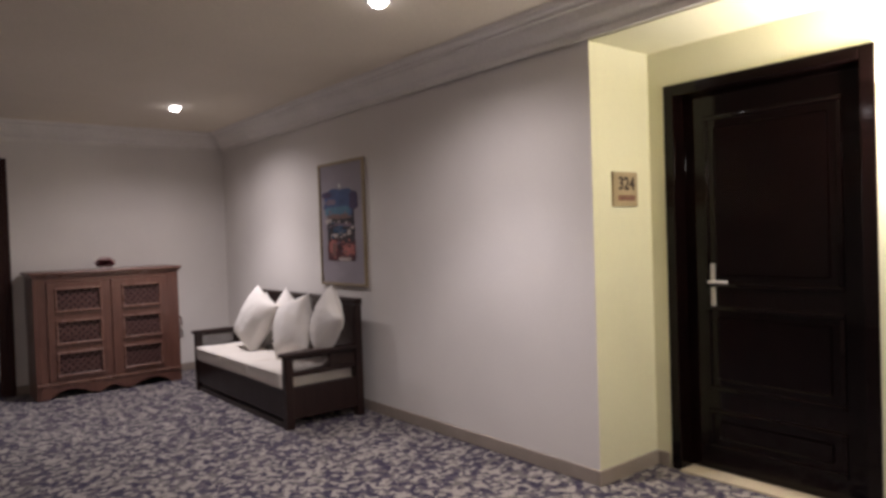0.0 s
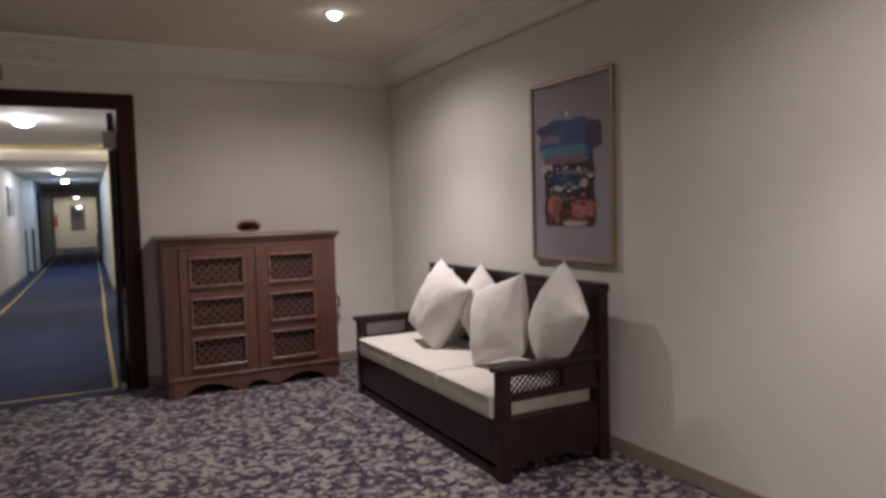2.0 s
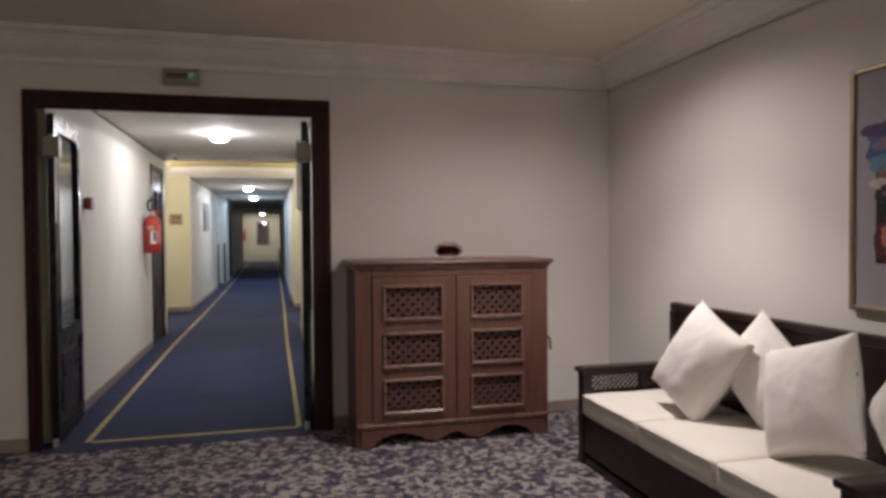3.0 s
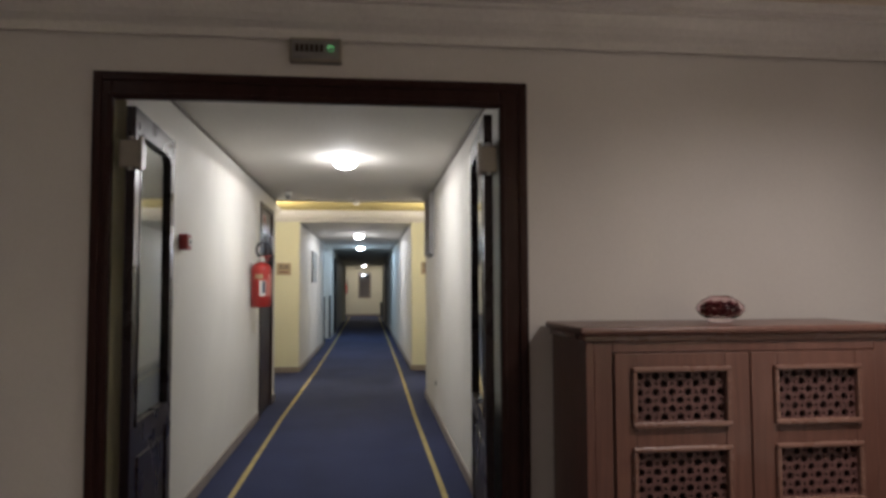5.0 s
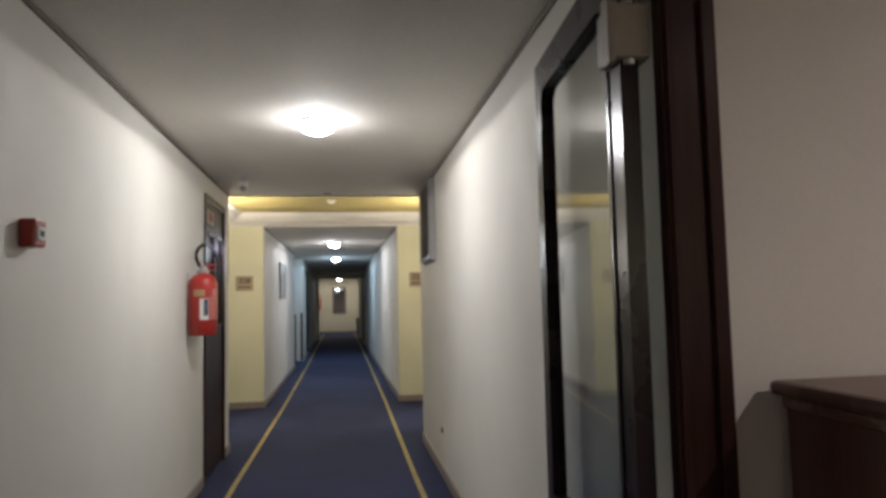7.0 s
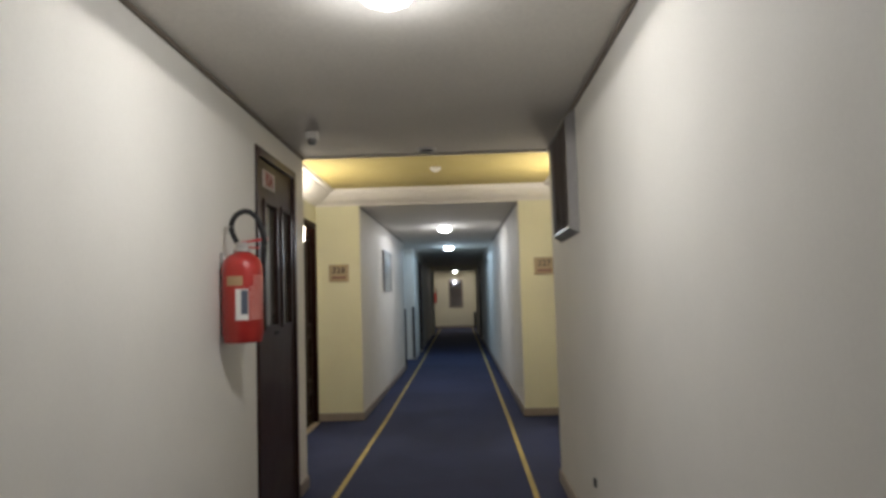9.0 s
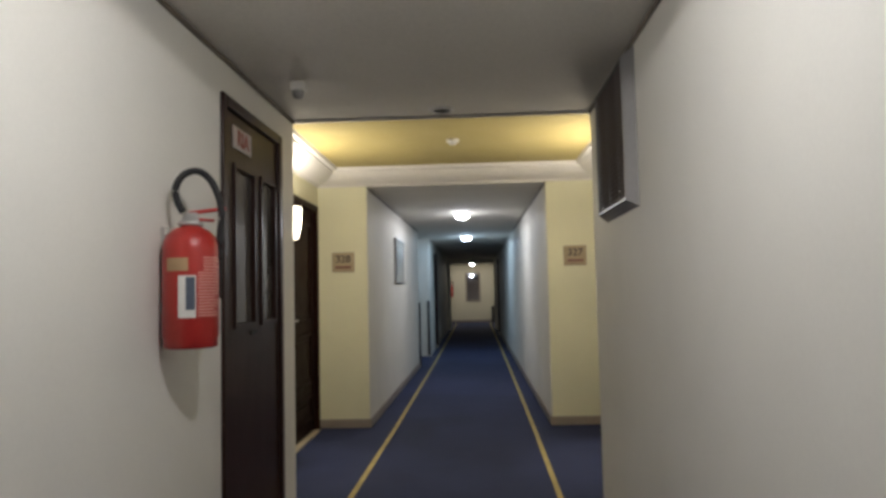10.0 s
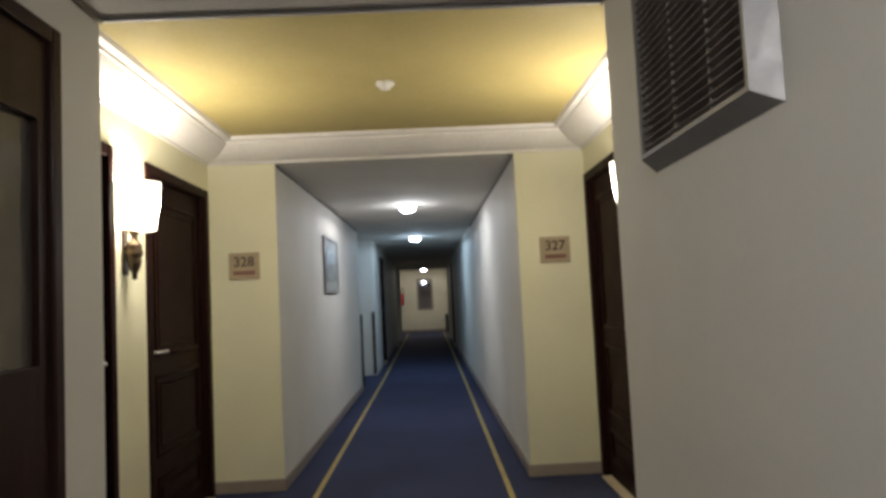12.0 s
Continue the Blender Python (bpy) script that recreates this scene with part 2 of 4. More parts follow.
def lathe(profile, steps=24, arc=2 * math.pi, center=(0, 0)):
    """Turns a profile of (radius, z) about the z axis."""
    bm = bmesh.new()
    closed = abs(arc - 2 * math.pi) < 1e-6
    count = steps if closed else steps + 1
    rings = [[bm.verts.new((center[0] + r * math.cos(arc * k / steps), center[1] + r * math.sin(arc * k / steps), z)) for k in range(count)] for r, z in profile]
    for lower, upper in zip(rings, rings[1:]):
        for k in range(steps):
            j = (k + 1) % count
            bm.faces.new((lower[k], lower[j], upper[j], upper[k]))
    bmesh.ops.remove_doubles(bm, verts=bm.verts[:], dist=1e-5)
    bmesh.ops.recalc_face_normals(bm, faces=bm.faces[:])
    return bm


def tube(points, radius, sides=10):
    """A round tube along a path."""
    bm = bmesh.new()
    pts = [Vector(p) for p in points]
    rings = []
    side = Vector((0, 0, 1))
    for i, p in enumerate(pts):
        way = (pts[min(i + 1, len(pts) - 1)] - pts[max(i - 1, 0)]).normalized()
        u = way.cross(side)
        u = u.normalized() if u.length > 0.05 else way.cross(Vector((1, 0, 0))).normalized()
        w = way.cross(u)
        rings.append([bm.verts.new(p + radius * (math.cos(a) * u + math.sin(a) * w)) for a in (2 * math.pi * k / sides for k in range(sides))])
    for a, b in zip(rings, rings[1:]):
        for k in range(sides):
            bm.faces.new((a[k], a[(k + 1) % sides], b[(k + 1) % sides], b[k]))
    bm.faces.new(rings[0][::-1])
    bm.faces.new(rings[-1])
    bmesh.ops.recalc_face_normals(bm, faces=bm.faces[:])
    return bm


def mesh_of(name, bm, materials, smooth=False):
    me = bpy.data.meshes.new(name)
    bm.to_mesh(me)
    bm.free()
    for m in materials if isinstance(materials, (list, tuple)) else [materials]:
        me.materials.append(m)
    if smooth:
        me.polygons.foreach_set("use_smooth", [True] * len(me.polygons))
    return me


def part(name, bm, material, parent, label="", smooth=False):
    ob = new(name, mesh_of(name, bm, material, smooth))
    ob.parent = parent
    if label:
        tagged(ob, label)
    return ob


def solid(name, bm, material, label, category, kind="", smooth=False, group=""):
    return tagged(new(name, mesh_of(name, bm, material, smooth)), label, category, group, kind)


def thing(name, m, label, category, group="", kind=""):
    ob = new(name)
    ob.empty_display_size = 0.1
    ob.matrix_world = m
    return tagged(ob, label, category, group, kind)


def text_mesh(words, size, depth, m, material, parent, name="lettering"):
    cu = bpy.data.curves.new(name, "FONT")
    cu.body, cu.size, cu.offset, cu.extrude, cu.align_x, cu.align_y = words, size, size * 0.02, depth, "CENTER", "CENTER"
    tmp = bpy.data.objects.new(name, cu)
    me = bpy.data.meshes.new_from_object(tmp)
    bpy.data.objects.remove(tmp)
    me.transform(m)
    me.materials.append(material)
    ob = new(name, me)
    ob.parent = parent
    return ob


# ---------- structure ----------
def wall(name, axis, a0, a1, face, back, z1, material, openings=(), ends=None, label="plain painted wall"):
    """A wall along an axis with openings (from, to, top) cut through; ends: paint of its end faces."""
    bm = bmesh.new()
    cuts = sorted(openings)
    spans, at = [], a0
    for o0, o1, top in cuts:
        spans += [(at, o0, 0.0), (o0, o1, top)]
        at = o1
    spans.append((at, a1, 0.0))
    lo, hi = min(face, back), max(face, back)
    for s0, s1, bottom in spans:
        if s1 - s0 < 1e-4:
            continue
        fs = add_box(bm, (s0, lo, bottom), (s1, hi, z1)) if axis == "x" else add_box(bm, (lo, s0, bottom), (hi, s1, z1))
        if ends:
            for f in (fs[2], fs[3], fs[4], fs[5]):
                f.normal_update()
                if abs(f.normal[0 if axis == "x" else 1]) > 0.9:
                    f.material_index = 1
    return solid(name, bm, [material, ends] if ends else material, label, "wall", "structure")


def slab(name, lo, hi, material, label, category):
    return solid(name, box(lo, hi), material, label, category, "structure")


def cornice(name, x0, x1, y0, y1, profile, label):
    """A mitred moulding round a rectangle; profile of (distance from the wall, height)."""
    bm = bmesh.new()
    rings = [[bm.verts.new(p) for p in ((x0 + d, y0 + d, z), (x1 - d, y0 + d, z), (x1 - d, y1 - d, z), (x0 + d, y1 - d, z))] for d, z in profile]
    for a, b in zip(rings, rings[1:]):
        for k in range(4):
            bm.faces.new((a[k], a[(k + 1) % 4], b[(k + 1) % 4], b[k]))
    bmesh.ops.recalc_face_normals(bm, faces=bm.faces[:])
    return solid(name, bm, M_PLASTER, label, "cornice", "structure")


Y_N, X_E, Z_ROOM = 7.13, 2.645, 2.47          # lounge
XL, XR, Z_COR = -1.06, 0.656, 2.255          # first corridor
Y_A0, Y_A1, X_AL, X_AR, Z_ALC = 12.165, 14.64, -1.485, 1.144, 2.39   # alcove lobby
XL2, Z_COR2 = -1.02, 2.24

slab("floor_lounge", (-3.15, -3.15, -0.1), (3.3, Y_N, 0.0), M_LOUNGE_CARPET, "patterned violet and cream leaf carpet", "carpet")
slab("floor_corridor", (-1.8, Y_N, -0.1), (1.6, 34.6, 0.0), M_BLUE, "worn navy blue corridor carpet", "carpet")
slab("floor_doorway", (-1.056, Y_N - 0.1, 0.0), (0.524, Y_N, 0.004), M_BLUE, "navy carpet edge in the doorway", "carpet")

wall("wall_east", "y", 2.13, Y_N, X_E, 3.3, 2.6, M_WALL, (), M_YELLOW, "off-white painted lounge wall with yellow return")
wall("wall_alcove_back", "y", 0.3, 2.13, 3.15, 3.3, 2.6, M_YELLOW, [(1.0, 2.03, 2.09)], None, "cream yellow wall round a room door")
wall("wall_east_south", "y", -3.0, 0.3, X_E, 3.3, 2.6, M_WALL, (), M_YELLOW, "off-white painted lounge wall")
slab("soffit_door_alcove", (X_E, 0.3, 2.29), (3.15, 2.13, 2.6), M_YELLOW, "cream yellow soffit over a door recess", "soffit")
wall("wall_north", "x", -3.0, 3.3, Y_N, Y_N + 0.15, 2.6, M_WALL, [(-1.1375, 0.65, 2.14)], None, "off-white painted wall round a double doorway")
wall("wall_west", "y", -3.0, Y_N, -3.0, -3.15, 2.6, M_WALL)
wall("wall_south", "x", -3.15, 3.3, -3.0, -3.15, 2.6, M_WALL)
slab("ceiling_lounge", (-3.15, -3.15, Z_ROOM), (X_E + 0.0, Y_N, Z_ROOM + 0.12), M_CEIL, "beige painted lounge ceiling", "ceiling")
cornice("cornice_lounge", -3.0, X_E, -3.0, Y_N,
        [(0, 2.33), (0.015, 2.33), (0.015, 2.296), (0.032, 2.294), (0.034, 2.326), (0.04, 2.334), (0.05, 2.337), (0.075, 2.35), (0.1, 2.372), (0.118, 2.398),
         (0.126, 2.415), (0.15, 2.418), (0.15, 2.432), (0.185, 2.436), (0.2, 2.45), (0.205, Z_ROOM)], "white stepped plaster cornice")

wall("wall_corridor_left", "y", Y_N + 0.15, Y_A0, XL, X_AL, 2.6, M_WALL_CORR, [(11.03, 11.9, 2.10)], M_YELLOW, "white painted corridor wall")
wall("wall_corridor_right", "y", Y_N + 0.15, Y_A0, XR, X_AR, 2.6, M_WALL_CORR, (), M_YELLOW, "white painted corridor wall")
slab("ceiling_corridor", (XL, Y_N + 0.15, Z_COR), (XR, Y_A0, 2.6), M_CEIL_CORR, "flat painted corridor ceiling", "ceiling")
wall("wall_alcove_left", "y", Y_A0, Y_A1, X_AL, -1.65, 2.6, M_YELLOW, [(12.24, 13.18, 2.06), (13.555, 14.59, 2.06)], None, "cream yellow alcove wall with room doors")
wall("wall_alcove_right", "y", Y_A0, Y_A1, X_AR, 1.31, 2.6, M_YELLOW, [(12.24, 13.18, 2.06), (13.555, 14.59, 2.06)], None, "cream yellow alcove wall with room doors")
slab("ceiling_alcove", (X_AL, Y_A0, Z_ALC), (X_AR, Y_A1, 2.6), M_CEIL_YELLOW, "ochre yellow painted alcove ceiling", "ceiling")
cornice("cornice_alcove", X_AL, X_AR, Y_A0, Y_A1,
        [(0, 2.243), (0.015, 2.243), (0.015, 2.258), (0.03, 2.262), (0.07, 2.272), (0.12, 2.296), (0.16, 2.325), (0.18, 2.345),
         (0.19, 2.348), (0.19, 2.362), (0.225, 2.368), (0.235, Z_ALC)], "white plaster cove cornice")

wall("wall_corridor2_left", "y", Y_A1, 19.54, XL2, X_AL, 2.6, M_WALL_CORR, (), M_YELLOW, "white painted corridor wall")
wall("wall_corridor2_right", "y", Y_A1, 30.0, XR, X_AR, 2.6, M_WALL_CORR, [(27.0, 27.95, 2.06)], M_YELLOW, "white painted corridor wall")
wall("wall_recess_left", "y", 19.54, 21.35, X_AL, -1.65, 2.6, M_WALL_CORR)
wall("wall_corridor3_left", "y", 21.35, 30.0, -0.88, X_AL, 2.6, M_WALL_CORR, [(23.0, 23.95, 2.06)])
slab("ceiling_corridor_far", (X_AL, Y_A1, Z_COR2), (X_AR, 30.0, 2.6), M_CEIL_CORR, "flat painted corridor ceiling", "ceiling")
wall("wall_end_portal", "x", -1.65, 1.5, 30.0, 30.15, 2.6, M_END, [(-0.77, 0.60, 2.06)], None, "cream wall round an opening")
wall("wall_end_left", "y", 30.15, 34.4, -0.99, -1.15, 2.6, M_END)
wall("wall_end_right", "y", 30.15, 34.4, 1.0, 1.15, 2.6, M_END)
wall("wall_end", "x", -1.15, 1.15, 34.4, 34.55, 2.6, M_END)
slab("ceiling_end", (-1.15, 30.15, 2.19), (1.15, 34.4, 2.6), M_CEIL_CORR, "flat painted ceiling of the end lobby", "ceiling")


def strip(name, lo, hi, material, label, category):
    return solid(name, box(lo, hi, 0.004, 1), material, label, category, "structure")


def skirting(axis, a0, a1, face, side, z=0.08):
    lo, hi = sorted((face, face + side * 0.014))
    a, b = ((a0, lo, 0), (a1, hi, z)) if axis == "x" else ((lo, a0, 0), (hi, a1, z))
    return strip("baseboard", a, b, M_BASE, "taupe painted wooden baseboard", "baseboard")


skirting("y", 2.13, Y_N, X_E, -1)
skirting("x", X_E - 0.014, 3.15, 2.13, -1)
skirting("y", 2.05, 2.116, 3.15, -1)
skirting("y", 0.3, 0.985, 3.15, -1)
skirting("x", 0.652, X_E - 0.014, Y_N, -1)
skirting("x", -3.0, -1.145, Y_N, -1)
skirting("y", -3.0, 0.3, X_E, -1)
skirting("y", Y_N + 0.15, 11.0, XL, 1)
skirting("y", 11.93, Y_A0, XL, 1)
skirting("y", Y_N + 0.15, Y_A0, XR, -1)
skirting("x", X_AL, XL2 + 0.014, Y_A1, -1)
skirting("x", XR - 0.014, X_AR, Y_A1, -1)
skirting("y", Y_A1, 19.54, XL2, 1)
skirting("y", Y_A1, 26.98, XR, -1)
skirting("y", 13.185, 13.55, X_AL, 1)
skirting("y", 13.185, 13.55, X_AR, -1)
skirting("x", -0.99, 1.0, 34.4, -1)
for y0, y1, xl, xr, z in ((Y_N + 0.15, Y_A0, XL, XR, Z_COR), (Y_A1, 19.54, XL2, XR, Z_COR2)):
    strip("ceiling_trim", (xl, y0, z - 0.022), (xl + 0.014, y1, z), M_TRIM, "thin dark ceiling edge trim", "trim")
    strip("ceiling_trim", (xr - 0.014, y0, z - 0.022), (xr, y1, z), M_TRIM, "thin dark ceiling edge trim", "trim")

# the corridors are not quite square: two of their walls lean in slightly
for ob in list(scene.objects):
    if ob.type == "MESH" and ob.name.split(".")[0] in ("wall_corridor2_left", "baseboard", "ceiling_trim"):
        for v in ob.data.vertices:
            if abs(v.co.y - 19.54) < 0.02 and -1.1 < v.co.x < -0.95:
                v.co.x += 0.07
    if ob.type == "MESH" and ob.name.split(".")[0] in ("wall_corridor_right", "baseboard", "ceiling_trim"):
        for v in ob.data.vertices:
            if abs(v.co.y - (Y_N + 0.15)) < 0.02 and 0.6 < v.co.x < 0.7:
                v.co.x -= 0.05


def border_line(xs, width=0.034):
    """A raised border along the corridor through (x, y) points."""
    bm = bmesh.new()
    rows = [[bm.verts.new((x + dx, y, z)) for dx, z in ((-width / 2, 0.0), (-width / 2, 0.004), (width / 2, 0.004), (width / 2, 0.0))] for x, y in xs]
    for a, b in zip(rows, rows[1:]):
        for k in range(3):
            bm.faces.new((a[k], b[k], b[k + 1], a[k + 1]))
    bmesh.ops.recalc_face_normals(bm, faces=bm.faces[:])
    return solid("carpet_border", bm, M_LINE, "faded yellow border line of the carpet", "carpet border", "structure")


# yellow border woven into the corridor carpet
border_line([(-0.845, 7.215), (-0.84, 11.0), (-0.78, 14.5), (-0.735, 20.0), (-0.70, 34.0)])
border_line([(0.435, 7.215), (0.44, 11.0), (0.475, 14.5), (0.50, 20.0), (0.53, 34.0)])
strip("carpet_border", (-0.817, 7.195, 0.0), (0.427, 7.23, 0.004), M_LINE, "faded yellow border line of the carpet", "carpet border")


# ---------- doors ----------
def frame_parts(owner, w, h, jamb, d0, d1, material):
    part("jamb", box((-w / 2, d0, 0), (-w / 2 + jamb, d1, h), 0.006), material, owner)
    part("jamb", box((w / 2 - jamb, d0, 0), (w / 2, d1, h), 0.006), material, owner)
    part("head", box((-w / 2 + jamb, d0, h - jamb), (w / 2 - jamb, d1, h), 0.006), material, owner)


def lever_handle(owner, x, y, z, way=1):
    plate = part("handle_plate", box((x - 0.014, y - 0.008, z - 0.125), (x + 0.014, y, z + 0.125), 0.005), M_STEEL, owner, "brushed steel handle plate")
    part("lever", tube([(x, y - 0.005, z + 0.03), (x, y - 0.045, z + 0.03), (x + way * 0.015, y - 0.052, z + 0.03), (x + way * 0.105, y - 0.05, z + 0.03)], 0.009), M_STEEL, plate, "brushed steel lever", True)


def room_door(m, w, h, label, handle_side=-1, group="hotel room doors", inset=0.065, wood_paint=M_DOORWOOD, deep=0.03):
    """A panelled door in its frame; local x along the wall, its front faces -y, y = 0 at the wall's face."""
    d = thing("door_room", m, label, "door", group)
    frame_parts(d, w, h, 0.06, -0.014, 0.15, wood_paint)
    lw, lh = w / 2 - 0.062, h - 0.063
    leaf = part("leaf", box((-lw, deep, 0.014), (lw, deep + 0.045, lh), 0.004), wood_paint, d)
    for x0, x1, z0, z1 in ((-lw + 0.11, lw - 0.11, 0.13, 0.345), (-lw + 0.11, lw - 0.11, 0.445, 0.90), (-lw + 0.11, lw - 0.11, 1.0, lh - 0.12)):
        bm = bmesh.new()
        for lo, hi in (((x0, deep - 0.011, z0), (x1, deep + 0.001, z0 + 0.025)), ((x0, deep - 0.011, z1 - 0.025), (x1, deep + 0.001, z1)),
                       ((x0, deep - 0.011, z0 + 0.025), (x0 + 0.025, deep + 0.001, z1 - 0.025)), ((x1 - 0.025, deep - 0.011, z0 + 0.025), (x1, deep + 0.001, z1 - 0.025))):
            add_box(bm, lo, hi)
        bmesh.ops.bevel(bm, geom=bm.edges[:], offset=0.005, segments=3, affect="EDGES", profile=0.5)
        part("panel_moulding", bm, wood_paint, leaf, "", True)
        part("panel", box((x0 + 0.06, deep - 0.004, z0 + 0.06), (x1 - 0.06, deep + 0.001, z1 - 0.06), 0.008, 1), wood_paint, leaf)
    lever_handle(d, handle_side * (lw - inset), deep, 1.0, -handle_side)
    part("doorstep", box((-w / 2 + 0.061, -0.03, 0.0), (w / 2 - 0.061, 0.14, 0.012), 0.003), M_STONE, d, "beige marble doorstep")
    return d


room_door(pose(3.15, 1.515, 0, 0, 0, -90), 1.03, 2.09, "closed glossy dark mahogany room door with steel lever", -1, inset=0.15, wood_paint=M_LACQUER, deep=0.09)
room_door(pose(X_AL, 14.0725, 0, 0, 0, 90), 1.035, 2.06, "closed dark mahogany room door beside a wall lamp", -1)
room_door(pose(X_AR, 14.0725, 0, 0, 0, -90), 1.035, 2.06, "closed dark mahogany room door beside a wall lamp", 1)
room_door(pose(X_AL, 12.71, 0, 0, 0, 90), 0.94, 2.06, "closed dark mahogany door in the alcove", 1)
room_door(pose(X_AR, 12.71, 0, 0, 0, -90), 0.94, 2.06, "closed dark mahogany door in the alcove", -1)
room_door(pose(-0.88, 23.475, 0, 0, 0, 90), 0.95, 2.06, "closed dark mahogany door in the dim far corridor", -1)

room_door(pose(XR, 27.475, 0, 0, 0, -90), 0.95, 2.06, "closed dark mahogany door in the dim far corridor", 1)


def hose_cupboard_door():
    d = thing("door_hose_cupboard", pose(XL, 11.465, 0, 0, 0, 90), "dark wooden cupboard door with two glazed strips and red-lettered sign", "door")
    w, h = 0.87, 2.10
    frame_parts(d, w, h, 0.05, -0.014, 0.13, M_CUPBOARD)
    lw, lh = w / 2 - 0.052, h - 0.053
    bm = bmesh.new()
    z0, z1 = 1.12, 1.815
    panes = [(-0.265, -0.005), (0.105, 0.325)]
    add_box(bm, (-lw, 0.004, 0.012), (lw, 0.05, z0))
    add_box(bm, (-lw, 0.004, z1), (lw, 0.05, lh))
    xs = [-lw, panes[0][0], panes[0][1], panes[1][0], panes[1][1], lw]
    for a, b in ((xs[0], xs[1]), (xs[2], xs[3]), (xs[4], xs[5])):
        add_box(bm, (a, 0.004, z0), (b, 0.05, z1))
    leaf = part("leaf", bm, M_CUPBOARD, d)
    for a, b in panes:
        part("pane", box((a, 0.018, z0), (b, 0.024, z1)), M_DOORGLASS, leaf, "dark glossy glass strip")
        bm = bmesh.new()
        for lo, hi in (((a - 0.014, -0.006, z0 - 0.014), (b + 0.014, 0.0055, z0 + 0.006)), ((a - 0.014, -0.006, z1 - 0.006), (b + 0.014, 0.0055, z1 + 0.014)),
                       ((a - 0.014, -0.006, z0 + 0.006), (a + 0.006, 0.0055, z1 - 0.006)), ((b - 0.006, -0.006, z0 + 0.006), (b + 0.014, 0.0055, z1 - 0.006))):
            add_box(bm, lo, hi)
        part("glazing_bead", bm, M_CUPBOARD, leaf)
    part("keyhole_plate", box((-0.065, -0.004, 1.07), (0.015, 0.0045, 1.09), 0.003), M_BLACK, d)
    sign = part("sign", box((-0.285, -0.002, 1.895), (-0.045, 0.0045, 1.995), 0.002, 1), M_AGEDPAPER, d, "aged paper sign with red letters")
    text_mesh("RIA", 0.1, 0.001, pose(-0.165, -0.0035, 1.943, 90, 0, 0), M_REDINK, sign)
    return d


hose_cupboard_door()


def double_doorway():
    d = thing("door_double", pose(0, Y_N, 0), "open double doorway with dark wooden frame and glazed leaves", "double door")
    x0, x1, a, b, h, head = -1.1375, 0.65, -1.062, 0.53, 2.14, 2.03      # outer and inner edges
    part("jamb", box((x0, -0.018, 0), (a, 0.02, h), 0.006), M_DARKWOOD, d)
    part("jamb", box((b, -0.018, 0), (x1, 0.02, h), 0.006), M_DARKWOOD, d)
    part("head", box((a, -0.018, head), (b, 0.02, h), 0.006), M_DARKWOOD, d)
    for lo, hi in (((x0 + 0.012, -0.03, 0), (x0 + 0.04, -0.0175, h - 0.012)), ((x1 - 0.04, -0.03, 0), (x1 - 0.012, -0.0175, h - 0.012)),
                   ((x0 + 0.04, -0.03, h - 0.04), (x1 - 0.04, -0.0175, h - 0.012))):
        part("architrave_bead", box(lo, hi, 0.004), M_DARKWOOD, d)
    for lo, hi in (((a - 0.022, -0.024, 0), (a - 0.008, -0.0175, head + 0.022)), ((b + 0.008, -0.024, 0), (b + 0.022, -0.0175, head + 0.022)),
                   ((a - 0.008, -0.024, head + 0.008), (b + 0.008, -0.0175, head + 0.022))):
        part("inner_bead", box(lo, hi, 0.003), M_DARKWOOD, d)
    return d


double_doorway()


def arched_ring(y0, y1, z0, z1, r, width, x0, x1):
    """A bar round an opening with rounded upper corners, in the plane x = const."""
    def outline(g):
        q = r + g
        pts = [(y0 - g, z0 - g), (y1 + g, z0 - g)]
        for cy, start in ((y1 - r, 0), (y0 + r, 90)):
            pts += [(cy + q * math.cos(math.radians(start + k * 15)), z1 - r + q * math.sin(math.radians(start + k * 15))) for k in range(7)]
        return pts
    bm = bmesh.new()
    rings = [[bm.verts.new((x, y, z)) for y, z in outline(g)] for x, g in ((x1, 0), (x0, 0), (x0, width), (x1, width))]
    for k in range(4):
        a, b = rings[k], rings[(k + 1) % 4]
        for i in range(len(a)):
            n = (i + 1) % len(a)
            bm.faces.new((a[i], a[n], b[n], b[i]))
    bmesh.ops.recalc_face_normals(bm, faces=bm.faces[:])
    return bm


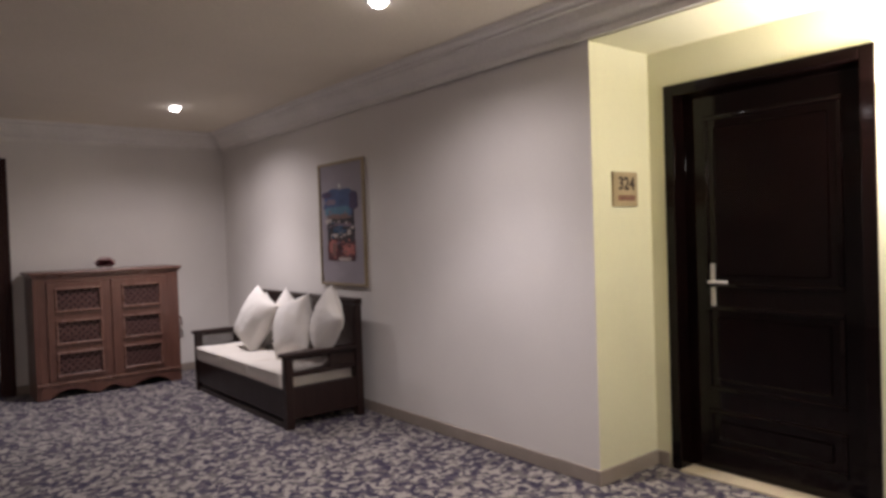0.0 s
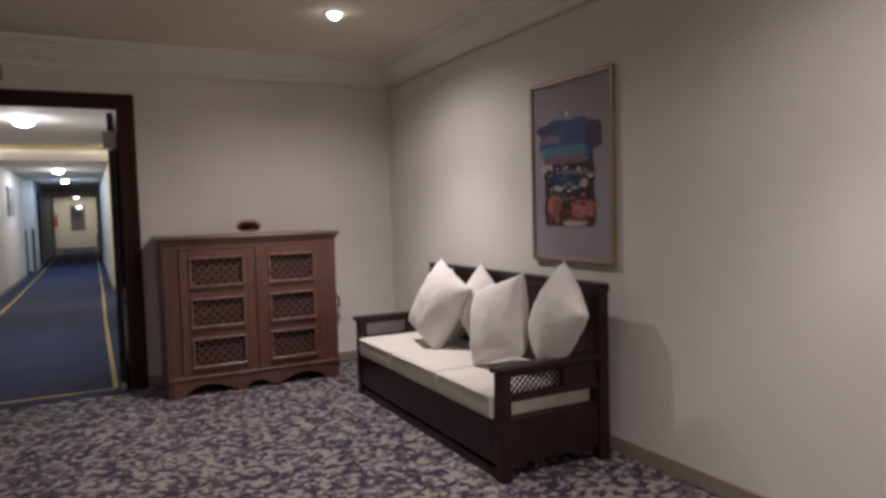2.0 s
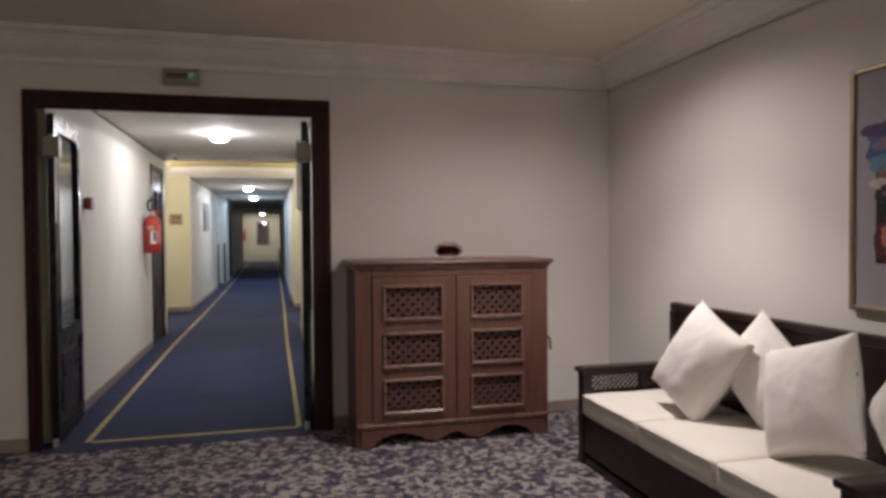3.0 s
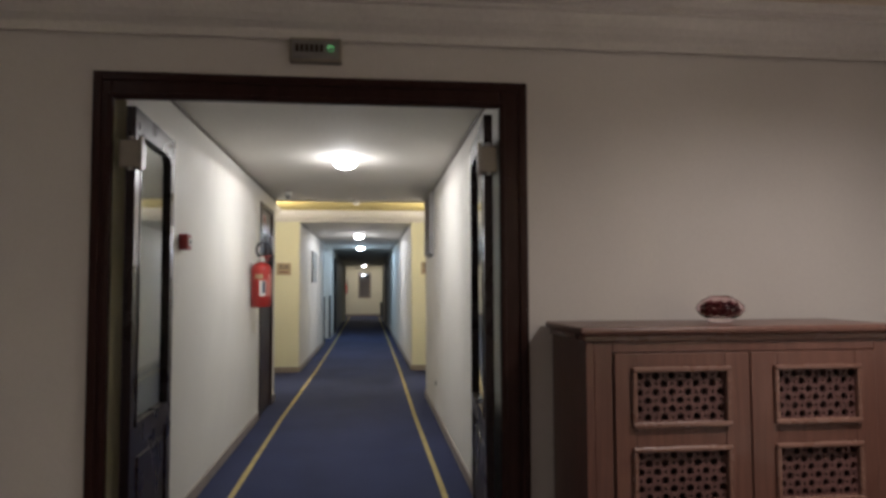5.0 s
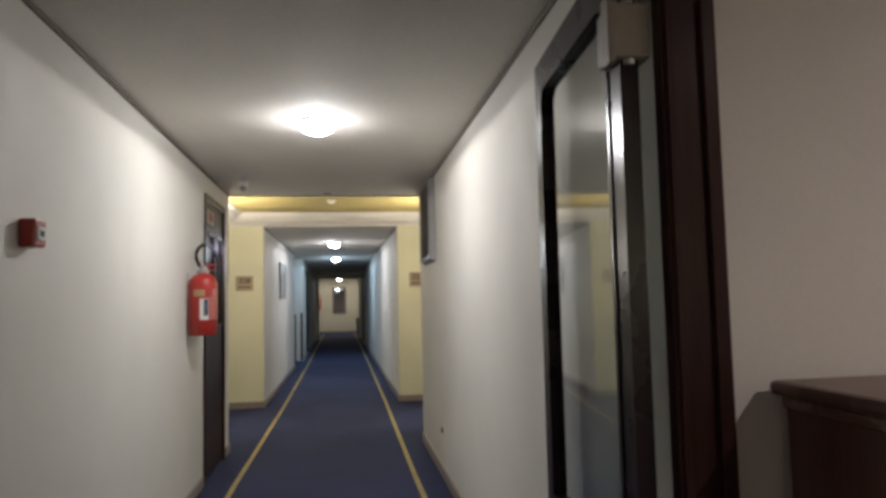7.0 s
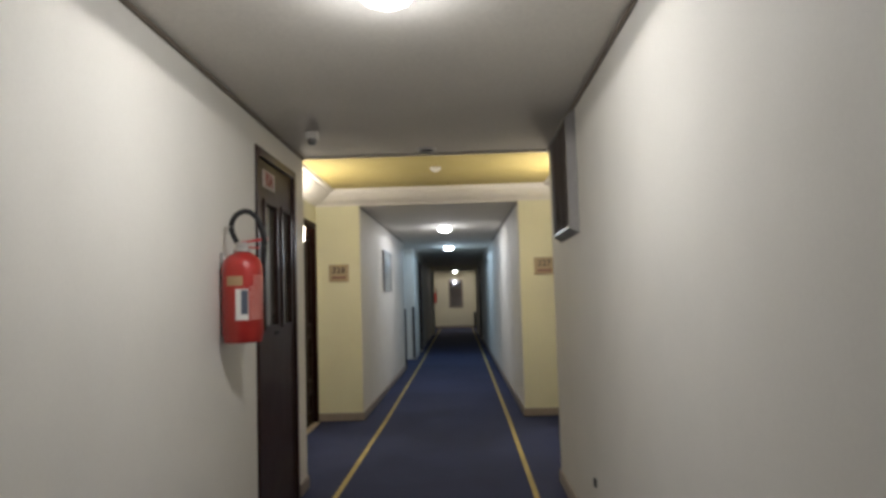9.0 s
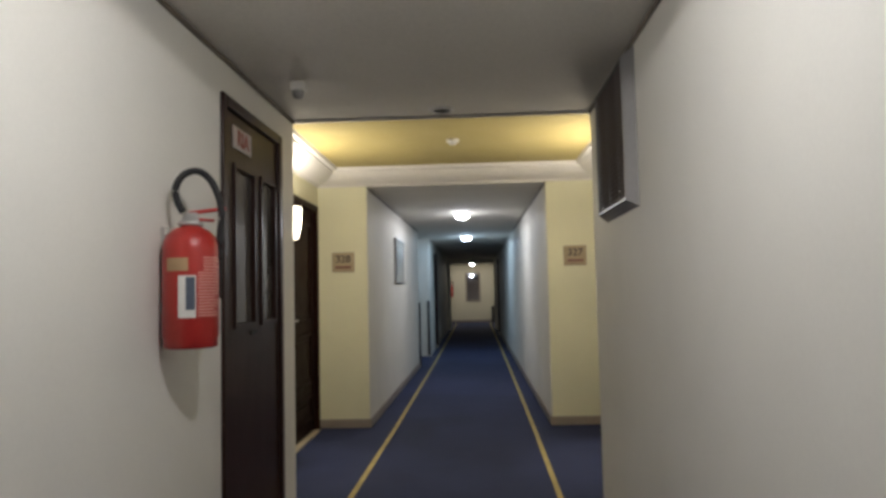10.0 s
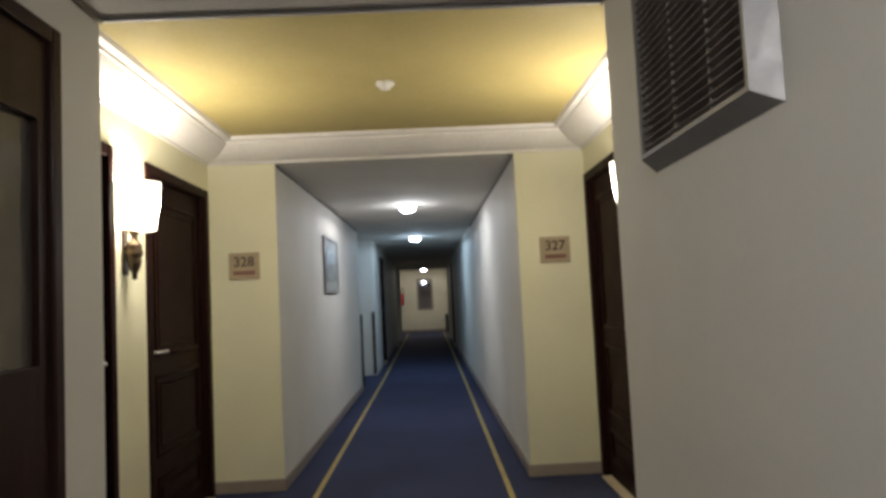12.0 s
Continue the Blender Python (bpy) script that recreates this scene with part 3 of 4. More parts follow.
def glazed_leaf(m, side, W):
    """A leaf along local +y from its hinge; it faces local -x when side is 1."""
    d = thing("door_leaf", m, "open dark wooden leaf with tall glass pane", "door leaf", "leaves of the double door")
    H, T, S = 2.01, 0.038, 0.085
    bm = bmesh.new()
    for lo, hi in (((0, 0, 0.012), (T, S, H)), ((0, W - S, 0.012), (T, W, H)), ((0, S, H - 0.10), (T, W - S, H)),
                   ((0, S, 0.60), (T, W - S, 0.70)), ((0, S, 0.012), (T, W - S, 0.13))):
        add_box(bm, lo, hi)
    # fillets that round the upper corners of the glass
    for y, way in ((S, 1), (W - S, -1)):
        r = 0.05
        arc = [(y + way * (r - r * math.cos(math.radians(a))), H - 0.10 - r + r * math.sin(math.radians(a))) for a in range(0, 91, 15)] + [(y, H - 0.10)]
        faces = [[bm.verts.new((x, v, z)) for v, z in arc] for x in (0.0005, T - 0.0005)]
        bm.faces.new(faces[0])
        bm.faces.new(faces[1][::-1])
        for k in range(len(arc)):
            n = (k + 1) % len(arc)
            bm.faces.new((faces[0][k], faces[1][k], faces[1][n], faces[0][n]))
    bmesh.ops.recalc_face_normals(bm, faces=bm.faces[:])
    part("leaf_frame", bm, M_LEAFWOOD, d)
    part("pane", box((T / 2 - 0.003, S - 0.002, 0.698), (T / 2 + 0.003, W - S + 0.002, H - 0.098)), M_PANE, d, "clear glass pane")
    part("lower_panel", box((0.01, S - 0.002, 0.128), (T - 0.01, W - S + 0.002, 0.602), 0.004), M_LEAFWOOD, d)
    part("lower_panel_field", box((0.003, S + 0.05, 0.18), (T - 0.003, W - S - 0.05, 0.55), 0.006), M_LEAFWOOD, d)
    for x0, x1 in ((-0.004, 0.004), (T - 0.004, T + 0.004)):
        part("glazing_bead", arched_ring(S + 0.002, W - S - 0.002, 0.702, H - 0.102, 0.05, 0.016, x0, x1), M_LEAFWOOD, d)
    x0, x1 = (-0.022, T + 0.022) if side > 0 else (-0.022, T + 0.024)
    closer = part("pivot_bracket", box((x0, -0.018, 1.755), (x1, 0.075, 1.868), 0.006), M_BEIGEPL, d, "beige metal pivot bracket")
    f = x0 if side > 0 else x1
    part("bracket_flange", box((f - 0.007, -0.026, 1.742), (f + 0.007, 0.02, 1.882), 0.004), M_BEIGEPL, closer)
    for zz in (1.744, 1.871):
        part("bracket_knuckle", lathe([(0.0, zz), (0.012, zz), (0.012, zz + 0.012), (0.0, zz + 0.012)], 12, center=((x0 + x1) / 2, 0.0)), M_STEEL, closer)
    part("floor_hinge", box((0.002, -0.02, 0.0), (T - 0.002, 0.05, 0.05), 0.006), M_STEEL, d, "steel floor hinge")
    return d


glazed_leaf(pose(0.468, 7.165, 0, 0, 0, -4.5), 1, 0.795)
glazed_leaf(pose(-1.021, 7.165, 0, 0, 0, 2.6), -1, 0.70)


# ---------- lounge furniture ----------
def lattice_plate(x0, x1, z0, z1, y0, y1, nx, nz):
    """A pierced panel: rows of cells with large and small round holes in turn."""
    bm = bmesh.new()
    cw, ch = (x1 - x0) / nx, (z1 - z0) / nz
    for j in range(nz):
        for i in range(nx):
            cx, cz = x0 + (i + 0.5) * cw, z0 + (j + 0.5) * ch
            r = 0.46 if (i + j) % 2 else 0.2
            outer = [(-.5, -.5), (-.18, -.5), (.18, -.5), (.5, -.5), (.5, -.18), (.5, .18), (.5, .5), (.18, .5), (-.18, .5), (-.5, .5), (-.5, .18), (-.5, -.18)]
            inner = [(r * math.cos(a), r * math.sin(a)) for a in (math.radians(225 + 30 * k) for k in range(12))]
            fo = [bm.verts.new((cx + u * cw, y0, cz + v * ch)) for u, v in outer]
            fi = [bm.verts.new((cx + u * cw, y0, cz + v * ch)) for u, v in inner]
            bi = [bm.verts.new((cx + u * cw, y1, cz + v * ch)) for u, v in inner]
            for k in range(12):
                n = (k + 1) % 12
                bm.faces.new((fo[k], fo[n], fi[n], fi[k]))
                bm.faces.new((fi[k], fi[n], bi[n], bi[k]))
    return bm


def cabinet():
    X0, X1, YF, YB = 0.746, 1.97, 6.66, 7.10
    c = thing("cabinet", pose(X0, YF, 0), "reddish cedar cabinet with pierced lattice doors", "cabinet")
    w, d, h = X1 - X0, YB - YF, 1.085
    part("top", box((-0.03, -0.03, h), (w + 0.03, d + 0.01, h + 0.028), 0.01), M_CABWOOD, c)
    part("cornice_strip", box((-0.012, -0.012, h - 0.025), (w + 0.012, d, h), 0.006), M_CABEDGE, c)
    part("side_panel", box((0, 0, 0), (0.03, d, h - 0.025), 0.003), M_CABWOOD, c)
    part("side_panel", box((w - 0.03, 0, 0), (w, d, h - 0.025), 0.003), M_CABWOOD, c)
    part("back_panel", box((0.03, d - 0.015, 0.1), (w - 0.03, d, h - 0.025)), M_CABWOOD, c)
    part("bottom_panel", box((0.03, 0.03, 0.1), (w - 0.03, d - 0.015, 0.125)), M_CABWOOD, c)
    part("stile", box((0.03, 0.0, 0.11), (0.10, 0.028, h - 0.025), 0.003), M_CABWOOD, c)
    part("stile", box((w - 0.10, 0.0, 0.11), (w - 0.03, 0.028, h - 0.025), 0.003), M_CABWOOD, c)
    part("top_rail", box((0.10, 0.0, h - 0.065), (w - 0.10, 0.028, h - 0.025), 0.003), M_CABWOOD, c)
    # scalloped apron
    bm = bmesh.new()
    n = 120
    low = []
    for i in range(n + 1):
        u = i / n
        x = 0.03 + u * (w - 0.06)
        s = abs(2 * u - 1)
        knots = ((0, 0.06), (0.07, 0.05), (0.15, 0.022), (0.22, 0.012), (0.3, 0.022), (0.42, 0.055), (0.56, 0.075), (0.7, 0.07), (0.8, 0.045), (0.86, 0.012), (0.9, 0.0), (1.01, 0.0))
        for (s0, q0), (s1, q1) in zip(knots, knots[1:]):
            if s0 <= s < s1:
                z = q0 + (q1 - q0) * (s - s0) / (s1 - s0)
        low.append((x, z))
    front = [(bm.verts.new((x, -0.012, z)), bm.verts.new((x, -0.012, 0.13))) for x, z in low]
    back = [(bm.verts.new((x, 0.016, z)), bm.verts.new((x, 0.016, 0.13))) for x, z in low]
    for i in range(n):
        bm.faces.new((front[i][0], front[i + 1][0], front[i + 1][1], front[i][1]))
        bm.faces.new((back[i + 1][0], back[i][0], back[i][1], back[i + 1][1]))
        bm.faces.new((front[i + 1][0], front[i][0], back[i][0], back[i + 1][0]))
        bm.faces.new((front[i][1], front[i + 1][1], back[i + 1][1], back[i][1]))
    for i in (0, n):
        bm.faces.new((front[i][0], front[i][1], back[i][1], back[i][0]))
    bmesh.ops.recalc_face_normals(bm, faces=bm.faces[:])
    part("apron", bm, M_CABWOOD, c, "scalloped apron")
    part("apron_moulding", box((0.0, -0.022, 0.115), (w, 0.004, 0.14), 0.007), M_CABEDGE, c)
    mid = 0.62
    for x0, x1, p0, p1 in ((0.103, mid - 0.003, 0.182, 0.522), (mid + 0.003, w - 0.103, 0.727, 1.037)):
        z0, z1 = 0.145, h - 0.068
        rows = [(0.205, 0.385), (0.485, 0.665), (0.77, 0.95)]
        # door sheet coloured dark so the lattice holes look shaded
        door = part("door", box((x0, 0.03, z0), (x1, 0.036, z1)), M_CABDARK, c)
        for u0, u1 in ((x0, p0), (p1, x1)):
            part("door_stile", box((u0, -0.01, z0), (u1, 0.03, z1), 0.002, 1), M_CABWOOD, door)
        zz = z0
        for a, b in rows + [(z1, z1)]:
            part("door_rail", box((p0, -0.0085, zz), (p1, 0.03, a), 0.002, 1), M_CABWOOD, door)
            zz = b
        for a, b in rows:
            bm = bmesh.new()
            q = 0.018
            for lo, hi in (((p0 - q, -0.026, a - q), (p1 + q, -0.009, a)), ((p0 - q, -0.026, b), (p1 + q, -0.009, b + q)),
                           ((p0 - q, -0.024, a), (p0, -0.009, b)), ((p1, -0.024, a), (p1 + q, -0.009, b))):
                add_box(bm, lo, hi)
            bmesh.ops.bevel(bm, geom=bm.edges[:], offset=0.004, segments=1, affect="EDGES")
            part("panel_moulding", bm, M_CABEDGE, door, "paler raised moulding")
            part("lattice_panel", lattice_plate(p0, p1, a, b, -0.002, 0.008, 11, 6), M_LATTICE, door, "pierced wooden lattice")
    part("pivot", tube([(w, 0.02, 0.62), (w + 0.02, 0.015, 0.60), (w + 0.022, 0.01, 0.53)], 0.008, 8), M_CABWOOD, c)
    return c


cabinet()


def bowl():
    b = thing("glass_bowl", pose(1.375, 6.87, 1.1135) @ Matrix.Diagonal((0.9, 0.9, 0.9, 1)), "squat cranberry glass bowl filled with dried petals", "bowl")
    prof = [(0.0, 0.004), (0.05, 0.0), (0.058, 0.006), (0.052, 0.014), (0.085, 0.03), (0.104, 0.055), (0.1, 0.078), (0.078, 0.1), (0.052, 0.112), (0.046, 0.118),
            (0.042, 0.116), (0.05, 0.108), (0.074, 0.096), (0.095, 0.077), (0.099, 0.055), (0.08, 0.034), (0.045, 0.02), (0.0, 0.018)]
    part("glass_body", lathe(prof, 32), M_REDGLASS, b, "", True)
    bm = bmesh.new()
    rng = random.Random(4)
    for k in range(230):
        a, r, z = rng.uniform(0, 6.28), 0.088 * math.sqrt(rng.random()), rng.uniform(0.036, 0.088)
        r *= 1 - abs(z - 0.057) * 9
        m = pose(r * math.cos(a), r * math.sin(a), z, rng.uniform(0, 180), rng.uniform(0, 180), rng.uniform(0, 180))
        bmesh.ops.create_icosphere(bm, subdivisions=1, radius=0.013, matrix=m @ Matrix.Diagonal((1, 0.8, 0.35, 1)))
    part("petals", bm, M_POTPOURRI, b, "dried crimson petals", True)


bowl()


def cushion_mesh(w, h, t, seed, pinch=0.1, bulge=0.5, n=26, wrinkle=0.009):
    """A stuffed cushion with drawn-out corners, in its local xz plane, thickness along y."""
    bm = bmesh.new()
    sheets = []
    for sgn in (-1, 1):
        grid = []
        for j in range(n + 1):
            row = []
            for i in range(n + 1):
                u, v = 2 * i / n - 1, 2 * j / n - 1
                x = u * w / 2 * (1 - pinch * (1 - v * v) * abs(u) ** 1.5)
                z = v * h / 2 * (1 - pinch * (1 - u * u) * abs(v) ** 1.5)
                fat = max(0.0, (1 - u * u) * (1 - v * v)) ** bulge
                edge = (1 - u * u) * (1 - v * v)
                wr = wrinkle * (noise.noise(Vector((u * 2.2 + seed, v * 2.2, sgn * 2))) + 0.4 * noise.noise(Vector((u * 6, v * 6 + seed, sgn)))) * min(1, edge * 5)
                row.append(bm.verts.new((x, sgn * t / 2 * fat + wr, z)))
            grid.append(row)
        sheets.append(grid)
        for j in range(n):
            for i in range(n):
                q = (grid[j][i], grid[j][i + 1], grid[j + 1][i + 1], grid[j + 1][i])
                bm.faces.new(q if sgn < 0 else q[::-1])
    bmesh.ops.remove_doubles(bm, verts=bm.verts[:], dist=1e-4)
    bmesh.ops.recalc_face_normals(bm, faces=bm.faces[:])
    return bm


def diagonal_lattice(y0, y1, z0, z1, x0, x1, step, width):
    """Crossing diagonal bars cut to a rectangle in the plane x = const."""
    bm = bmesh.new()
    h = z1 - z0
    for sgn in (1, -1):
        s = y0 - h
        while s < y1:
            a, b = max(s, y0), min(s + h, y1)
            if b - a > 0.004:
                za, zb = (z0 + a - s, z0 + b - s) if sgn > 0 else (z1 - (a - s), z1 - (b - s))
                xa, xb = (x0, (x0 + x1) / 2 + 0.001) if sgn > 0 else ((x0 + x1) / 2 - 0.001, x1)
                k = width * 0.707
                vs = []
                for x in (xa, xb):
                    vs.append([bm.verts.new((x, a, za - k)), bm.verts.new((x, b, zb - k)), bm.verts.new((x, b, zb + k)), bm.verts.new((x, a, za + k))])
                bm.faces.new(vs[0])
                bm.faces.new(vs[1][::-1])
                for i in range(4):
                    bm.faces.new((vs[0][i], vs[1][i], vs[1][(i + 1) % 4], vs[0][(i + 1) % 4]))
            s += step
    bmesh.ops.recalc_face_normals(bm, faces=bm.faces[:])
    return bm


def sofa():
    """Local x from the front edge to the wall, y along the seat."""
    s = thing("sofa", pose(1.915, 4.245, 0), "dark walnut bench sofa with lattice arms", "sofa")
    L, D = 1.86, 0.63
    for y in (0.0, L - 0.06):
        part("front_post", box((0, y, 0.0), (0.06, y + 0.06, 0.505), 0.006), M_SOFAWOOD, s)
        part("back_post", box((D - 0.06, y, 0.0), (D, y + 0.06, 0.826), 0.006), M_SOFAWOOD, s)
        part("arm_rail", box((-0.02, y - 0.012, 0.505), (D - 0.06, y + 0.072, 0.535), 0.01), M_SOFAWOOD, s)
        part("arm_lower_rail", box((0.06, y + 0.012, 0.365), (D - 0.06, y + 0.048, 0.40), 0.005), M_SOFAWOOD, s)
        part("arm_upper_rail", box((0.06, y + 0.012, 0.485), (D - 0.06, y + 0.048, 0.506), 0.004), M_SOFAWOOD, s)
        part("arm_divider", box((0.36, y + 0.012, 0.40), (0.40, y + 0.048, 0.485), 0.004), M_SOFAWOOD, s)
        bm = diagonal_lattice(0.06, 0.36, 0.40, 0.485, 0.0, 0.022, 0.03, 0.0042)
        bmesh.ops.transform(bm, matrix=Matrix(((0, 1, 0, 0), (1, 0, 0, y + 0.019), (0, 0, 1, 0), (0, 0, 0, 1))), verts=bm.verts[:])
        part("arm_lattice", bm, M_SOFAWOOD, s, "open diagonal wooden lattice")
        part("arm_panel", box((0.40, y + 0.022, 0.40), (D - 0.06, y + 0.038, 0.485)), M_SOFAWOOD, s)
        part("side_panel", box((0.06, y + 0.015, 0.07), (D - 0.06, y + 0.045, 0.29), 0.004), M_SOFAWOOD, s)
    part("front_board", box((0.008, 0.06, 0.07), (0.04, L - 0.06, 0.275), 0.006), M_SOFAWOOD, s)
    part("front_plinth", box((0.012, 0.06, 0.0), (0.05, L - 0.06, 0.05), 0.005), M_SOFAWOOD, s)
    part("seat_board", box((0.04, 0.05, 0.25), (D - 0.05, L - 0.05, 0.275)), M_SOFAWOOD, s)
    part("back_panel", box((D - 0.045, 0.06, 0.28), (D - 0.015, L - 0.06, 0.828), 0.004), M_SOFAWOOD, s)
    part("crest_rail", box((D - 0.052, -0.008, 0.825), (D + 0.004, L + 0.008, 0.872), 0.01), M_SOFAWOOD, s)
    for k in range(3):
        y0 = 0.066 + k * 0.576
        bm = box((-0.01, y0 + 0.003, 0.278), (D - 0.055, y0 + 0.575, 0.395), 0.02, 3)
        bmesh.ops.subdivide_edges(bm, edges=[e for e in bm.edges if e.calc_length() > 0.2], cuts=8, use_grid_fill=True)
        for v in bm.verts:
            u = (v.co.x + 0.01) / (D - 0.045) * 2 - 1
            q = (v.co.y - y0) / 0.576 * 2 - 1
            if v.co.z > 0.36:
                v.co.z += 0.014 * max(0, 1 - u * u) * max(0, 1 - q * q) + 0.007 * noise.noise(v.co * 6)
            v.co.x += 0.004 * noise.noise(v.co * 9)
        pad = part("seat_cushion", bm, M_FABRIC, s, "cream cotton seat cushion", True)
        part("piping", tube([(-0.011, y0 + 0.018 + i * 0.054, 0.387 + 0.003 * noise.noise(Vector((i * 0.7, k * 3.0, 0.0)))) for i in range(11)], 0.005, 6), M_FABRIC, pad, "", True)
    return s


sofa()


def pillow(m, w, h, t, seed, label):
    p = thing("pillow", m, label, "pillow", "pillows on the sofa")
    part("cover", cushion_mesh(w, h, t, seed, 0.07, 0.42), M_PILLOW, p, "", True)
    n = 20
    pts = []
    for k in range(4 * n):
        e, f = divmod(k, n)
        q = 2 * f / n - 1
        u, v = ((q, -1), (1, q), (-q, 1), (-1, -q))[e]
        pts.append((u * w / 2 * (1 - 0.07 * (1 - v * v)), 0, v * h / 2 * (1 - 0.07 * (1 - u * u))))
    part("seam_piping", tube(pts + pts[:1], 0.004, 6), M_PILLOW, p, "", True)
    return p


# pillows stand on their lower edge and lean on the back
pillow(pose(2.23, 5.45, 0.652, -15, 28, -84), 0.37, 0.48, 0.24, 1, "white woven pillow leaning on one corner")
pillow(pose(2.36, 5.56, 0.612, -12, 38, -86), 0.36, 0.38, 0.13, 8, "white woven pillow tucked behind another")
pillow(pose(2.40, 5.22, 0.645, -12, 36, -90), 0.42, 0.38, 0.17, 2, "white woven pillow half hidden behind others")
pillow(pose(2.24, 4.77, 0.645, -18, -18, -80), 0.41, 0.44, 0.23, 3, "white woven pillow standing on the seat")
pillow(pose(2.30, 4.34, 0.70, -12, 37, -110), 0.36, 0.46, 0.21, 5, "white woven pillow leaning against the arm")


# ---------- pictures and plaques ----------
def framed_picture(m, w, h, print_box, art, label, bar=0.022, rim=M_GOLD, mount=M_PASSE):
    """Local x across, front faces -y, origin at the lower middle."""
    f = thing("framed_picture", m, label, "picture")
    for lo, hi in (((-w / 2, -0.026, 0), (-w / 2 + bar, -0.002, h)), ((w / 2 - bar, -0.026, 0), (w / 2, -0.002, h)),
                   ((-w / 2 + bar, -0.026, 0), (w / 2 - bar, -0.002, bar)), ((-w / 2 + bar, -0.026, h - bar), (w / 2 - bar, -0.002, h))):
        part("frame_bar", box(lo, hi, 0.005), rim, f)
    part("mount", box((-w / 2 + bar, -0.014, bar), (w / 2 - bar, -0.004, h - bar)), mount, f, "plain mount board")
    if print_box:
        x0, x1, z0, z1 = print_box
        pr = part("print", box((0, 0, 0), (x1 - x0, 0.003, z1 - z0)), art, f, "colour print")
        pr.location = (x0, -0.0175, z0)
    return f


M_SKY = surface("print_deep_blue", (0.045, 0.085, 0.21), 0.4, 0.35, 7, 60, 0.0)
M_CYAN = surface("print_pale_cyan", (0.085, 0.20, 0.29), 0.4, 0.25, 9, 60, 0.0)
M_VIOLET = surface("print_violet", (0.055, 0.035, 0.10), 0.4, 0.3, 9, 60, 0.0)
M_MAUVE = surface("print_mauve_cloud", (0.20, 0.14, 0.19), 0.4, 0.2, 14, 60, 0.0)
M_TERRA = surface("print_terracotta", (0.21, 0.115, 0.10), 0.4, 0.25, 14, 60, 0.0)
M_NIGHT = surface("print_dark_green_black", (0.022, 0.02, 0.024), 0.4, 0.4, 14, 60, 0.0)
M_POOL = surface("print_pool_blue", (0.014, 0.075, 0.16), 0.4, 0.2, 14, 60, 0.0)
M_CHALK = surface("print_chalk_white", (0.50, 0.43, 0.40), 0.4, 0.2, 20, 60, 0.0)
M_CORAL = surface("print_coral", (0.42, 0.14, 0.12), 0.4, 0.25, 14, 60, 0.0)
M_WINE = surface("print_wine_red", (0.09, 0.02, 0.026), 0.4, 0.3, 14, 60, 0.0)

pic = framed_picture(pose(X_E, 4.635, 0.945, 0, 0, -90), 0.70, 0.995, (-0.225, 0.185, 0.2, 0.75), M_NIGHT, "gilt-framed mauve poster with a blue and red landscape print")
PRINT = next(ob for ob in pic.children if ob.name.startswith("print"))


def patch(u0, u1, v0, v1, material, layer, seed, rough=0.16, square=3.0):
    """A flat uneven blot of the print; u across and v down the poster, from 0 to 1."""
    rng = random.Random(seed)
    bm = bmesh.new()
    cu, cv, ru, rv = (u0 + u1) / 2, (v0 + v1) / 2, (u1 - u0) / 2, (v1 - v0) / 2
    rim = []
    for k in range(28):
        a = 2 * math.pi * k / 28
        c, q = math.cos(a), math.sin(a)
        r = (abs(c) ** square + abs(q) ** square) ** (-1 / square) * (1 - rough * rng.random())
        rim.append(((cu + r * ru * c - 0.5) * 0.70 + 0.225, (1 - cv - r * rv * q) * 0.995 - 0.2))
    y = -0.0003 * layer
    front = [bm.verts.new((x, y, z)) for x, z in rim]
    behind = [bm.verts.new((x, 0.0005, z)) for x, z in rim]
    bm.faces.new(front)
    for k in range(28):
        n = (k + 1) % 28
        bm.faces.new((front[k], behind[k], behind[n], front[n]))
    bmesh.ops.recalc_face_normals(bm, faces=bm.faces[:])
    part("print_patch", bm, material, PRINT)


patch(0.10, 0.78, 0.215, 0.46, M_SKY, 1, 1, 0.14, 5)
patch(0.68, 0.87, 0.25, 0.40, M_VIOLET, 3, 2, 0.18, 5)
patch(0.06, 0.30, 0.235, 0.29, M_VIOLET, 2, 3)
patch(0.14, 0.40, 0.295, 0.35, M_MAUVE, 2, 4, 0.3)
patch(0.12, 0.72, 0.36, 0.44, M_CYAN, 2, 5, 0.12, 4)
patch(0.16, 0.74, 0.42, 0.475, M_TERRA, 3, 6, 0.2, 3)
patch(0.16, 0.80, 0.455, 0.62, M_NIGHT, 4, 7, 0.16, 5)
patch(0.12, 0.30, 0.455, 0.505, M_CHALK, 5, 8, 0.3, 2)
patch(0.30, 0.77, 0.495, 0.53, M_MAUVE, 5, 9, 0.3)
patch(0.30, 0.62, 0.515, 0.585, M_POOL, 6, 10, 0.2, 2.5)
patch(0.61, 0.72, 0.545, 0.60, M_CHALK, 7, 11, 0.35, 2)
patch(0.24, 0.44, 0.575, 0.615, M_CHALK, 7, 12, 0.4, 2)
patch(0.70, 0.79, 0.52, 0.55, M_CHALK, 7, 13, 0.4, 2)
patch(0.40, 0.50, 0.475, 0.495, M_CHALK, 7, 14, 0.4, 2)
patch(0.16, 0.80, 0.62, 0.80, M_WINE, 5, 15, 0.08, 7)
patch(0.20, 0.40, 0.625, 0.745, M_CORAL, 6, 16, 0.25, 2.5)
patch(0.28, 0.37, 0.64, 0.78, M_TERRA, 7, 17, 0.25, 2.5)
patch(0.50, 0.80, 0.655, 0.765, M_CORAL, 6, 18, 0.25, 3)
patch(0.44, 0.80, 0.60, 0.66, M_NIGHT, 7, 19, 0.25, 2.5)
